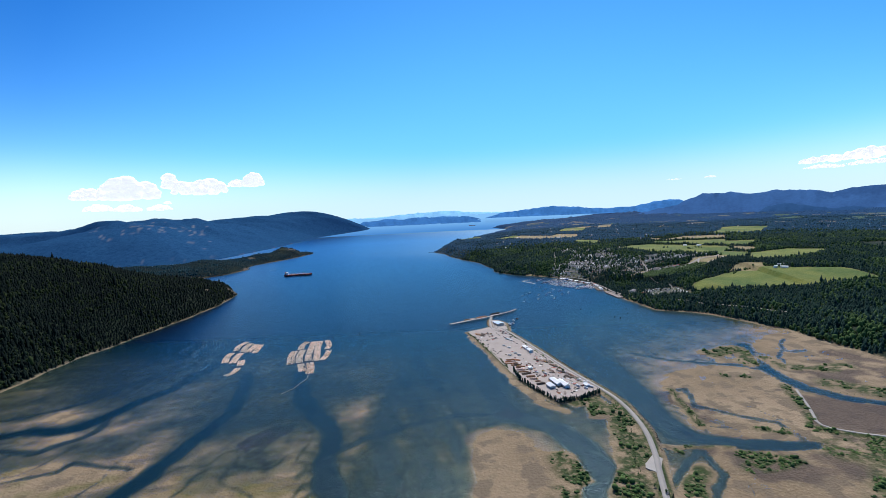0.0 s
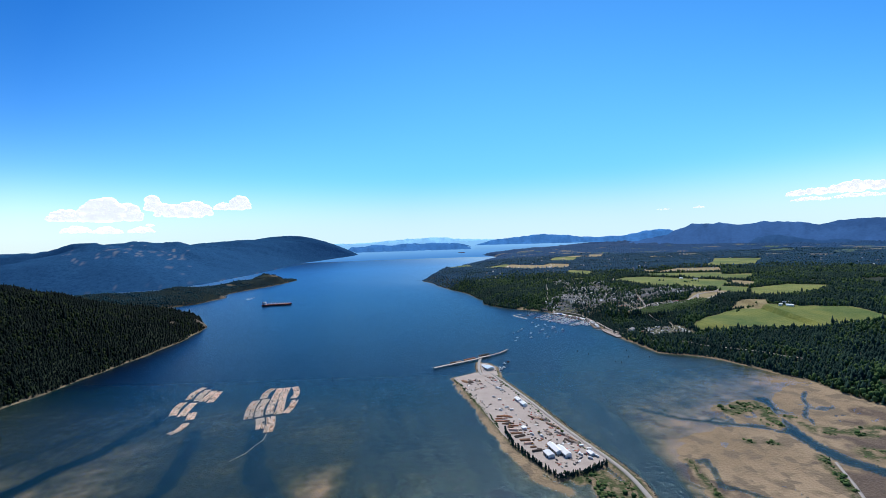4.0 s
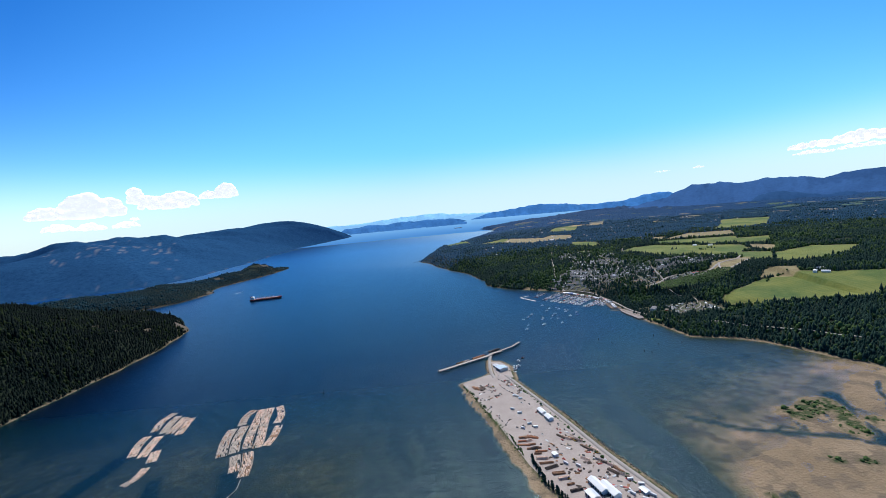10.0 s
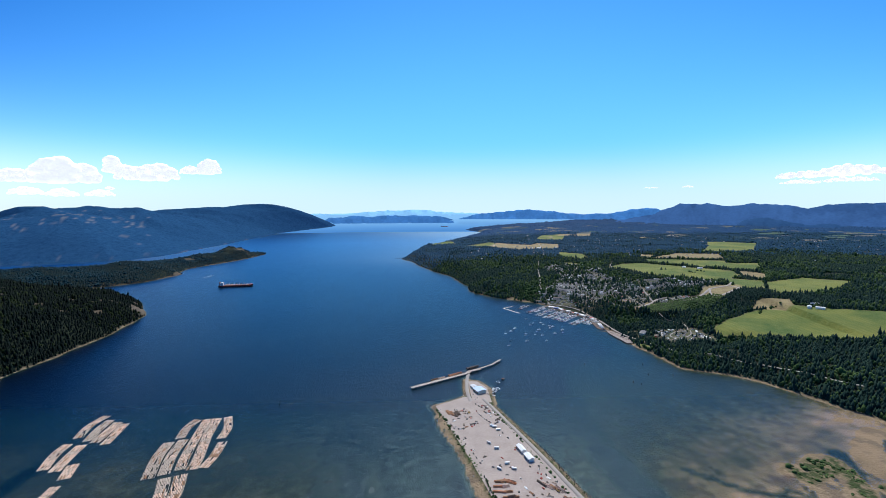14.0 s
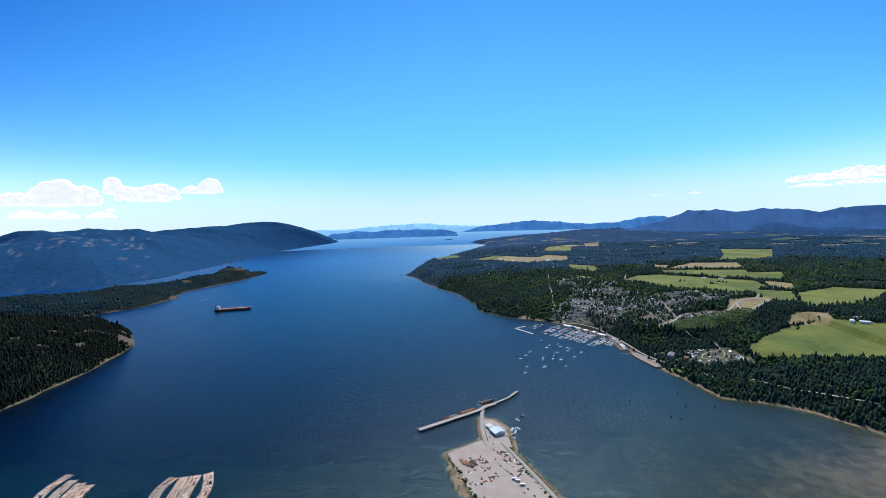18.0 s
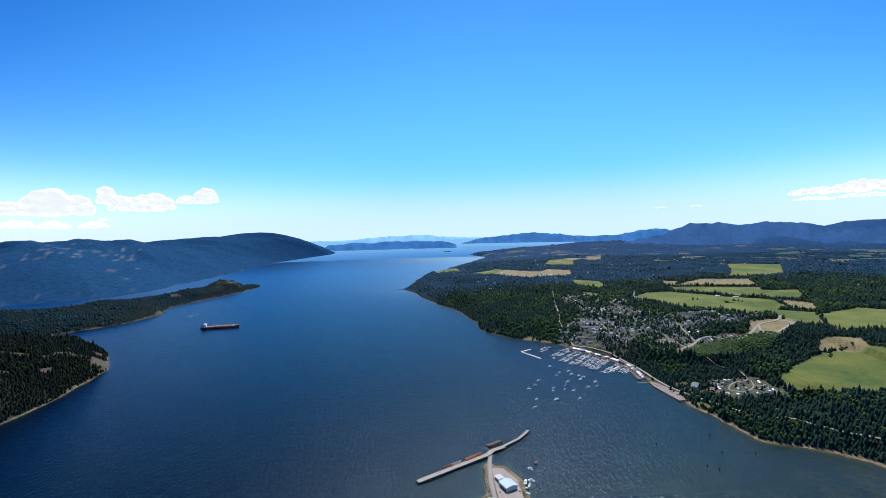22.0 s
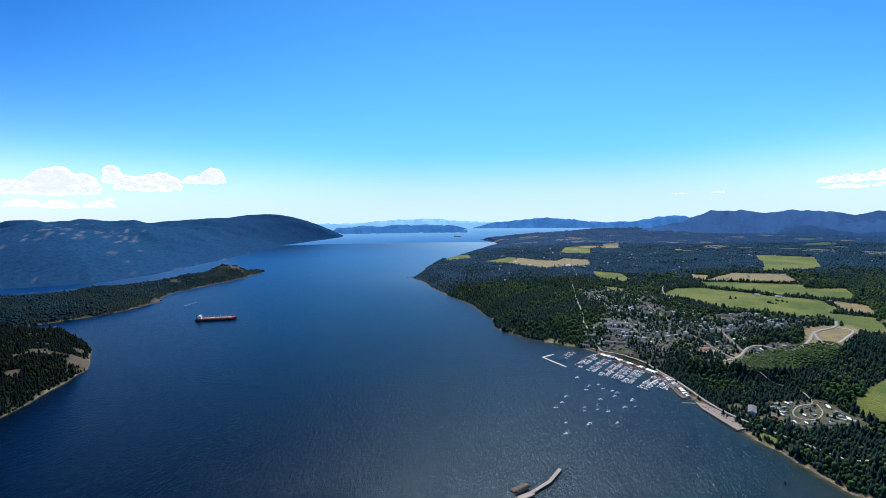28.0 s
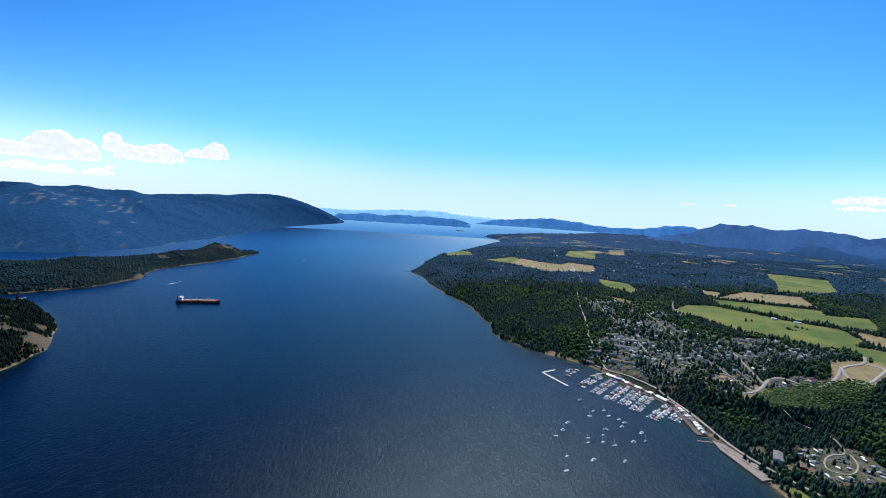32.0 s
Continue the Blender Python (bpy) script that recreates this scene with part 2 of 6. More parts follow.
def sea_bed(x, y):
    right = step(335, 430, x)
    ye = y - right * (250 + 0.8 * np.clip(x - 450, 0, 480))
    base = np.interp(ye, [300, 640, 730, 900, 1080, 1250, 1400, 1600, 2000, 2600], [0.55, 0.16, -0.10, -0.36, -0.70, -1.35, -3.6, -8, -22, -60])
    murky = step(-205, -130, x) * step(40, -20, x - 110 * step(760, 850, y))
    base = base - murky * (1.25 + 0.7 * fbm(1.6 * x + 0.5 * y, 0.35 * y, 50, 4, 2)) * step(1500, 1250, y)
    base = base - 0.14 * step(-260, -420, x) * step(1400, 1150, y)
    base = base - 0.3 * right * step(1130, 1330, y - 0.45 * (x - 450)) * step(-2, -0.6, base)
    rough = fbm(x, y, 170, 4, 3) * (0.5 - 0.36 * right) + fbm(0.5 * x + 0.2 * y, 1.5 * y - 0.5 * x, 60, 4, 5) * (0.28 - 0.16 * right)
    bed = base + rough * step(-6, -1.5, base)
    for pts, half, deep in CHANNELS:
        d = line_dist(x + 8 * fbm(x, y, 60, 3, 6), y + 8 * fbm(x, y, 60, 3, 7), pts)
        bed = bed - deep * (0.85 * np.exp(-((d / (half * 1.05)) ** 6)) + 0.15 * np.exp(-((d / (half * 1.9)) ** 2))) * step(-8, -2, base)
    bed = bed + 0.5 * np.exp(-((x + 362) ** 2 + (y - 782) ** 2) / 55.0**2)
    creek = np.exp(-((fbm(x, y, 75, 3, 2) / 0.07) ** 2)) * step(0.0, 0.3, fbm(x, y, 200, 2, 6) + 0.25) * (x > 330) * (y < 1180)
    creek = creek + 0.8 * np.exp(-((fbm(x, y, 110, 3, 4) / 0.05) ** 2)) * (x < -150) * step(860, 700, y)
    bed = bed - 0.55 * creek * step(-1.2, 0.0, bed)
    for pts, half, high in BANKS:
        d = line_dist(x + 9 * fbm(x, y, 40, 2, 1), y + 9 * fbm(x, y, 40, 2, 2), pts)
        k = np.exp(-((d / half) ** 4))
        bed = np.maximum(bed, bed * (1 - k) + high * k)
    d = line_dist(x + 6 * fbm(x, y, 40, 2, 1), y + 6 * fbm(x, y, 40, 2, 2), YARD_BEACH)
    shelf = np.exp(-((d / (12 - 6 * step(1100, 1260, y))) ** 4))
    bed = np.maximum(bed, bed * (1 - shelf) + 0.35 * shelf)
    bed = np.where(inside_dist(x, y, POND) > 0, 0.5, bed)
    made = np.maximum(inside_dist(x, y, YARD) + 5 + 3 * fbm(x, y, 40, 2, 4), 11 - line_dist(x, y, CAUSEWAY))
    made = np.maximum(made, 7 - line_dist(x, y, [(118, 1470), (116, 1553), (122, 1600)]))
    made = np.maximum(made, inside_dist(x, y, [(118, 1470), (120, 1590), (150, 1590), (172, 1540), (172, 1450)]) + 4)
    return np.maximum(bed, np.where(made > -14, np.minimum(2.4, 2.4 * (made + 4) / 7), -99))


def height(x, y):
    x, y = np.asarray(x, float), np.asarray(y, float)
    w = coast_wobble(x, y)
    s = inside_dist(x, y, SOUTH) + w
    top = 62 + 42 * step(900, 3000, y) + 55 * step(500, -150, x) * step(3000, 3800, y) + 14 * fbm(x, y, 700, 3, 2)
    low_shelf = 260 * step(1700, 1850, y) * step(2270, 2120, y) * (x < 1400)
    inner = np.maximum(s - low_shelf, 0)
    bluff = 0.3 * np.clip(s, 0, 10) + 0.03 * np.clip(s, 0, low_shelf) + (top * 0.42) * step(8, 140, inner) + top * 0.58 * step(100, 900, inner)
    far_hills = 70 * step(4500, 7500, np.hypot(x - 3500, y - 3000)) * step(11500, 8500, np.hypot(x, y)) * step(0.15, 0.55, x / np.maximum(y, 500)) * (0.75 + 0.5 * fbm(x, y, 3500, 3, 3))
    south = np.where(s > 0, bluff + np.maximum(far_hills, 0), s * (0.04 + 0.27 * step(2350, 2650, y)))
    h = inside_dist(x, y, WEST_HILL) + w * 0.7
    hill = np.where(h > 0, 0.5 * np.clip(h, 0, 6) + 350 * (1 - np.exp(-np.maximum(h - 5, 0) / 420)) * (1 + 0.12 * fbm(x, y, 400, 3, 5)), h * (0.3 + 0.3 * step(1300, 1700, y)))
    brow = np.interp(y + 0.9 * x, [-1400, 90, 450, 700, 1000, 1250], [360, 325, 235, 150, 82, 46]) * (1 + 0.13 * fbm(x, y, 260, 3, 6))
    hill = np.where(h > 0, np.minimum(hill, brow - 14 * np.exp(-np.abs(hill - brow) / 25)), hill)
    p = inside_dist(x, y, SPIT) + w * 0.6
    notch = 1 - 0.42 * np.exp(-(((y - 3950 - 0.35 * (x + 1900)) / 200) ** 2))
    knob = 40 * np.exp(-((x + 1800) ** 2 + (y - 4720) ** 2) / 130.0**2) * step(0, 60, p) * (1 + 0.5 * fbm(x, y, 60, 3, 3))
    spit = np.where(p > 0, np.minimum(0.5 * p, 3) + 100 * (1 - np.exp(-p / 150)) * notch * (0.85 + 0.3 * fbm(x, y, 420, 4, 6)) * (1 - 0.75 * step(4780, 4960, y)) + knob, p * 0.4)
    m = inside_dist(x, y, MOUNT) + w
    cap = np.interp(y, [3500, 5000, 6500, 8000, 9500, 11000, 12500, 13500], [320, 430, 480, 470, 480, 520, 700, 640])
    cap = cap * (0.66 + 0.34 * step(-7000, -4400, x)) * (1 - 0.55 * step(-4450, -5150, x) * step(6700, 5900, y))
    cap = cap * (1 + (np.interp(x, [-7000, -5400, -4600, -3900], [0.86, 0.79, 0.9, 1.1]) - 1) * step(10500, 11800, y))
    mount = np.where(m > 0, cap * np.tanh((0.37 + 0.12 * step(8500, 11500, y)) * np.maximum(m, 0) / cap) * (1 + (0.03 + 0.14 * step(12500, 8500, y)) * fbm(x, y, 1300, 4, 7) * step(0, 600, m) + 0.12 * step(9800, 7500, y) * fbm(x, y, 420, 4, 2) * step(0, 400, m)), m * 0.2)
    return np.maximum.reduce([south, hill, spit, mount, sea_bed(x, y)])


# ---- materials ----
def material(name, colour, rough=0.8, metal=0.0, vary=0.15, size=5.0, bump=0.0, fine=0.4, second=None):
    """A surface with two scales of variation: size and fine are in model units."""
    m = bpy.data.materials.new(name)
    m.use_nodes = True
    n, l = m.node_tree.nodes, m.node_tree.links
    b = n["Principled BSDF"]
    b.inputs["Roughness"].default_value, b.inputs["Metallic"].default_value = rough, metal
    geo = n.new("ShaderNodeNewGeometry")
    big, small = n.new("ShaderNodeTexNoise"), n.new("ShaderNodeTexNoise")
    for tex, s in ((big, size), (small, fine)):
        l.new(geo.outputs["Position"], tex.inputs["Vector"])
        tex.inputs["Scale"].default_value, tex.inputs["Detail"].default_value = 1 / s, 4
    both = n.new("ShaderNodeMath")
    both.operation = "ADD"
    l.new(big.outputs[0], both.inputs[0]), l.new(small.outputs[0], both.inputs[1])
    rnd = n.new("ShaderNodeObjectInfo")
    more = n.new("ShaderNodeMath")
    more.operation, more.inputs[1].default_value = "MULTIPLY_ADD", 0.5
    l.new(rnd.outputs["Random"], more.inputs[0]), l.new(both.outputs[0], more.inputs[2])
    ramp = n.new("ShaderNodeMapRange")
    ramp.inputs["From Min"].default_value, ramp.inputs["From Max"].default_value = 0.7, 1.8
    l.new(more.outputs[0], ramp.inputs["Value"])
    mix = n.new("ShaderNodeMix")
    mix.data_type = "RGBA"
    c2 = second or tuple(min(1, c * (1 + vary)) for c in colour)
    c1 = colour if second else tuple(c * (1 - vary) for c in colour)
    mix.inputs["A"].default_value, mix.inputs["B"].default_value = (*c1, 1), (*c2, 1)
    l.new(ramp.outputs[0], mix.inputs["Factor"])
    l.new(mix.outputs["Result"], b.inputs["Base Color"])
    if bump:
        bp = n.new("ShaderNodeBump")
        bp.inputs["Strength"].default_value, bp.inputs["Distance"].default_value = 0.6, bump
        l.new(small.outputs[0], bp.inputs["Height"])
        l.new(bp.outputs[0], b.inputs["Normal"])
    return m


def tree_material(name, dark, light):
    m = material(name, dark, 0.75, size=60.0, fine=1.2, second=light)
    n, l = m.node_tree.nodes, m.node_tree.links
    geo = n.new("ShaderNodeNewGeometry")
    mix = next(q for q in n if q.bl_idname == "ShaderNodeMix")
    isl = n.new("ShaderNodeMix")
    isl.data_type = "FLOAT"
    old = mix.inputs["Factor"].links[0].from_socket
    isl.inputs["Factor"].default_value = 0.55
    l.new(old, isl.inputs["A"]), l.new(geo.outputs["Random Per Island"], isl.inputs["B"])
    rare = n.new("ShaderNodeMath")
    rare.operation, rare.inputs[1].default_value = "POWER", 1.8
    l.new(isl.outputs["Result"], rare.inputs[0])
    l.new(rare.outputs[0], mix.inputs["Factor"])
    n["Principled BSDF"].inputs["Specular IOR Level"].default_value = 0.03
    return m


def ground_material():
    m = bpy.data.materials.new("ground")
    m.use_nodes = True
    n, l = m.node_tree.nodes, m.node_tree.links
    b = n["Principled BSDF"]
    b.inputs["Roughness"].default_value = 0.9
    b.inputs["Specular IOR Level"].default_value = 0.2
    geo = n.new("ShaderNodeNewGeometry")

    def tex(size, detail=5):
        t = n.new("ShaderNodeTexNoise")
        t.inputs["Scale"].default_value, t.inputs["Detail"].default_value = 1 / size, detail
        l.new(geo.outputs["Position"], t.inputs["Vector"])
        return t.outputs[0]

    def blend(fac, a, c):
        x = n.new("ShaderNodeMix")
        x.data_type = "RGBA"
        for sock, v in (("Factor", fac), ("A", a), ("B", c)):
            if isinstance(v, (tuple, float)):
                x.inputs[sock].default_value = (*v, 1) if isinstance(v, tuple) else v
            else:
                l.new(v, x.inputs[sock])
        return x.outputs["Result"]

    def ramp(v, lo, hi):
        r = n.new("ShaderNodeMapRange")
        r.inputs["From Min"].default_value, r.inputs["From Max"].default_value = lo, hi
        l.new(v, r.inputs["Value"])
        return r.outputs[0]

    def attr(name):
        a = n.new("ShaderNodeAttribute")
        a.attribute_name = name
        return a.outputs["Fac"]

    broad, mid, fine = tex(90), tex(14), tex(2.5)
    sand = blend(ramp(broad, 0.35, 0.65), (0.215, 0.155, 0.092), (0.30, 0.222, 0.140))
    sand = blend(ramp(mid, 0.5, 0.75), sand, (0.15, 0.112, 0.070))
    sand = blend(ramp(fine, 0.56, 0.8), sand, (0.33, 0.25, 0.165))
    forest = blend(ramp(mid, 0.3, 0.7), (0.006, 0.014, 0.007), (0.014, 0.026, 0.009))
    grass = blend(ramp(mid, 0.35, 0.65), blend(ramp(fine, 0.35, 0.65), (0.012, 0.028, 0.007), (0.040, 0.066, 0.015)), (0.055, 0.070, 0.022))
    tufts = tex(5.0, 6)
    grass = blend(ramp(tufts, 0.52, 0.60), grass, (0.150, 0.125, 0.070))
    field = blend(ramp(mid, 0.3, 0.7), (0.060, 0.112, 0.022), (0.112, 0.150, 0.034))
    field = blend(ramp(broad, 0.40, 0.60), field, (0.185, 0.20, 0.044))
    rows = n.new("ShaderNodeTexWave")
    rows.inputs["Scale"].default_value, rows.inputs["Distortion"].default_value, rows.inputs["Detail"].default_value = 0.035, 2.5, 3
    l.new(geo.outputs["Position"], rows.inputs["Vector"])
    field = blend(ramp(rows.outputs["Fac"], 0.3, 3.0), field, (0.075, 0.115, 0.020))
    straw = blend(ramp(mid, 0.35, 0.7), (0.30, 0.25, 0.12), (0.22, 0.17, 0.09))
    rock = blend(ramp(fine, 0.3, 0.7), (0.15, 0.108, 0.072), (0.055, 0.048, 0.034))
    town = blend(ramp(mid, 0.42, 0.62), (0.038, 0.060, 0.024), (0.15, 0.135, 0.09))
    pools = tex(22.0, 7)
    sand = blend(ramp(pools, 0.53, 0.57), sand, (0.170, 0.128, 0.084))
    col = sand
    mud = blend(ramp(fine, 0.35, 0.65), (0.045, 0.034, 0.034), (0.075, 0.055, 0.05))
    algae = blend(ramp(mid, 0.35, 0.65), (0.10, 0.10, 0.030), (0.16, 0.125, 0.055))
    for name, c in (("algae", algae), ("mud", mud), ("forest", forest), ("grass", grass), ("town", town), ("field", field), ("straw", straw), ("rock", rock)):
        col = blend(attr(name), col, c)
    l.new(col, b.inputs["Base Color"])
    bp = n.new("ShaderNodeBump")
    bp.inputs["Strength"].default_value, bp.inputs["Distance"].default_value = 1.4, 1.0
    l.new(fine, bp.inputs["Height"])
    l.new(bp.outputs[0], b.inputs["Normal"])
    return m


def water_material():
    m = bpy.data.materials.new("sea_water")
    m.use_nodes = True
    n, l = m.node_tree.nodes, m.node_tree.links
    n.remove(n["Principled BSDF"])
    out = next(q for q in n if q.bl_idname == "ShaderNodeOutputMaterial")
    body, clear_part, gloss = n.new("ShaderNodeBsdfDiffuse"), n.new("ShaderNodeBsdfTransparent"), n.new("ShaderNodeBsdfGlossy")
    gloss.distribution = "BECKMANN"
    gloss.inputs["Color"].default_value = (0.60, 0.85, 1.0, 1)
    see, top, edge = n.new("ShaderNodeMixShader"), n.new("ShaderNodeMixShader"), n.new("ShaderNodeFresnel")
    edge.inputs["IOR"].default_value = 1.225
    geo = n.new("ShaderNodeNewGeometry")
    depth = n.new("ShaderNodeAttribute")
    depth.attribute_name = "depth"
    murk = n.new("ShaderNodeMapRange")
    murk.inputs["From Max"].default_value = 0.80
    tone = n.new("ShaderNodeValToRGB")
    tone.color_ramp.elements[0].color, tone.color_ramp.elements[1].color = (0.046, 0.062, 0.038, 1), (0.0001, 0.0026, 0.0085, 1)
    tone.color_ramp.elements[0].position, tone.color_ramp.elements[1].position = 0.3, 1.0
    teal = tone.color_ramp.elements.new(0.985)
    teal.color = (0.0012, 0.0125, 0.0135, 1)
    l.new(tone.outputs[0], body.inputs["Color"])
    l.new(murk.outputs[0], see.inputs[0])
    drink = n.new("ShaderNodeMix")
    drink.data_type = "RGBA"
    drink.inputs["A"].default_value, drink.inputs["B"].default_value = (1, 1, 1, 1), (0.34, 0.55, 0.40, 1)
    l.new(murk.outputs[0], drink.inputs["Factor"]), l.new(drink.outputs["Result"], clear_part.inputs["Color"])
    l.new(clear_part.outputs[0], see.inputs[1]), l.new(body.outputs[0], see.inputs[2])
    l.new(edge.outputs[0], top.inputs[0])
    l.new(see.outputs[0], top.inputs[1]), l.new(gloss.outputs[0], top.inputs[2])
    l.new(top.outputs[0], out.inputs["Surface"])
    def noise_at(size, detail, stretch=None):
        w = n.new("ShaderNodeTexNoise")
        w.inputs["Scale"].default_value, w.inputs["Detail"].default_value = 1 / size, detail
        if stretch:
            turn = n.new("ShaderNodeMapping")
            turn.inputs["Rotation"].default_value, turn.inputs["Scale"].default_value = (0, 0, radians(stretch[0])), (1, stretch[1], 1)
            l.new(geo.outputs["Position"], turn.inputs["Vector"])
            l.new(turn.outputs[0], w.inputs["Vector"])
        else:
            l.new(geo.outputs["Position"], w.inputs["Vector"])
        return w.outputs[0]

    # fine braiding of the shallows: the depth wavers where it is small
    waver, strand = noise_at(9.0, 6), noise_at(26.0, 6, (70, 0.35))
    mixed, thin, depths = n.new("ShaderNodeMath"), n.new("ShaderNodeMath"), n.new("ShaderNodeMath")
    mixed.operation, thin.operation, depths.operation = "ADD", "MULTIPLY_ADD", "ADD"
    l.new(waver, mixed.inputs[0]), l.new(strand, mixed.inputs[1])
    l.new(mixed.outputs[0], thin.inputs[0])
    thin.inputs[1].default_value, thin.inputs[2].default_value = 0.42, -0.42
    keep = n.new("ShaderNodeMapRange")
    for key, value in (("From Min", 0.85), ("From Max", 1.0), ("To Min", 1.0), ("To Max", 0.0)):
        keep.inputs[key].default_value = value
    l.new(depth.outputs["Fac"], keep.inputs["Value"])
    faded = n.new("ShaderNodeMath")
    faded.operation = "MULTIPLY"
    l.new(thin.outputs[0], faded.inputs[0]), l.new(keep.outputs[0], faded.inputs[1])
    l.new(depth.outputs["Fac"], depths.inputs[0]), l.new(faded.outputs[0], depths.inputs[1])
    l.new(depths.outputs[0], murk.inputs["Value"]), l.new(depths.outputs[0], tone.inputs[0])
    ripple, chop = noise_at(1.1, 3, (-8, 0.7)), noise_at(4.2, 3, (20, 0.5))
    streaks = noise_at(7.0, 5, (28, 0.5))
    add = n.new("ShaderNodeMath")
    add.operation, add.inputs[1].default_value = "MULTIPLY_ADD", 1.3
    l.new(chop, add.inputs[0]), l.new(ripple, add.inputs[2])
    wind = n.new("ShaderNodeMapRange")
    for key, value in (("From Min", 0.36), ("From Max", 0.6), ("To Min", 0.78), ("To Max", 1.0)):
        wind.inputs[key].default_value = value
    l.new(streaks, wind.inputs["Value"])
    bp = n.new("ShaderNodeBump")
    bp.inputs["Distance"].default_value = 0.5
    # the open channel lies smoother than the windy head of the bay
    where, calm, ease = n.new("ShaderNodeSeparateXYZ"), n.new("ShaderNodeMapRange"), n.new("ShaderNodeMath")
    for key, value in (("From Min", 800.0), ("From Max", 2200.0), ("To Min", 1.0), ("To Max", 0.26)):
        calm.inputs[key].default_value = value
    ease.operation = "MULTIPLY"
    fine_waves = n.new("ShaderNodeMapRange")
    for key, value in (("From Min", 700.0), ("From Max", 2200.0), ("To Min", 0.27), ("To Max", 0.42)):
        fine_waves.inputs[key].default_value = value
    l.new(where.outputs["Y"], fine_waves.inputs["Value"]), l.new(fine_waves.outputs[0], gloss.inputs["Roughness"])
    l.new(geo.outputs["Position"], where.inputs[0]), l.new(where.outputs["Y"], calm.inputs["Value"])
    l.new(wind.outputs[0], ease.inputs[0]), l.new(calm.outputs[0], ease.inputs[1])
    shelter, lee = n.new("ShaderNodeMapRange"), n.new("ShaderNodeMath")
    for key, value in (("From Min", 0.2), ("From Max", 1.0), ("To Min", 0.5), ("To Max", 1.0)):
        shelter.inputs[key].default_value = value
    lee.operation = "MULTIPLY"
    l.new(depth.outputs["Fac"], shelter.inputs["Value"])
    l.new(ease.outputs[0], lee.inputs[0]), l.new(shelter.outputs[0], lee.inputs[1])
    l.new(lee.outputs[0], bp.inputs["Strength"])
    l.new(add.outputs[0], bp.inputs["Height"])
    l.new(bp.outputs[0], gloss.inputs["Normal"]), l.new(bp.outputs[0], edge.inputs["Normal"])
    return m


GROUND, WATER = ground_material(), water_material()


# ---- building helpers ----
def fill_mesh(name, verts, faces, mats, attrs=None, smooth=False, slots=None):
    """A mesh from arrays; faces all have the same number of corners."""
    verts, faces = np.asarray(verts, np.float32), np.asarray(faces, np.int32)
    me = bpy.data.meshes.new(name)
    nf, k = faces.shape
    me.vertices.add(len(verts)), me.loops.add(nf * k), me.polygons.add(nf)
    me.vertices.foreach_set("co", verts.ravel())
    me.loops.foreach_set("vertex_index", faces.ravel())
    me.polygons.foreach_set("loop_start", np.arange(0, nf * k, k, dtype=np.int32))
    if slots is not None:
        me.polygons.foreach_set("material_index", np.asarray(slots, np.int32))
    if smooth:
        me.polygons.foreach_set("use_smooth", np.ones(nf, bool))
    me.update(calc_edges=True)
    for key, values in (attrs or {}).items():
        a = me.attributes.new(key, "FLOAT", "POINT")
        a.data.foreach_set("value", np.ascontiguousarray(values, dtype=np.float32))
    for m in mats:
        me.materials.append(m)
    return me


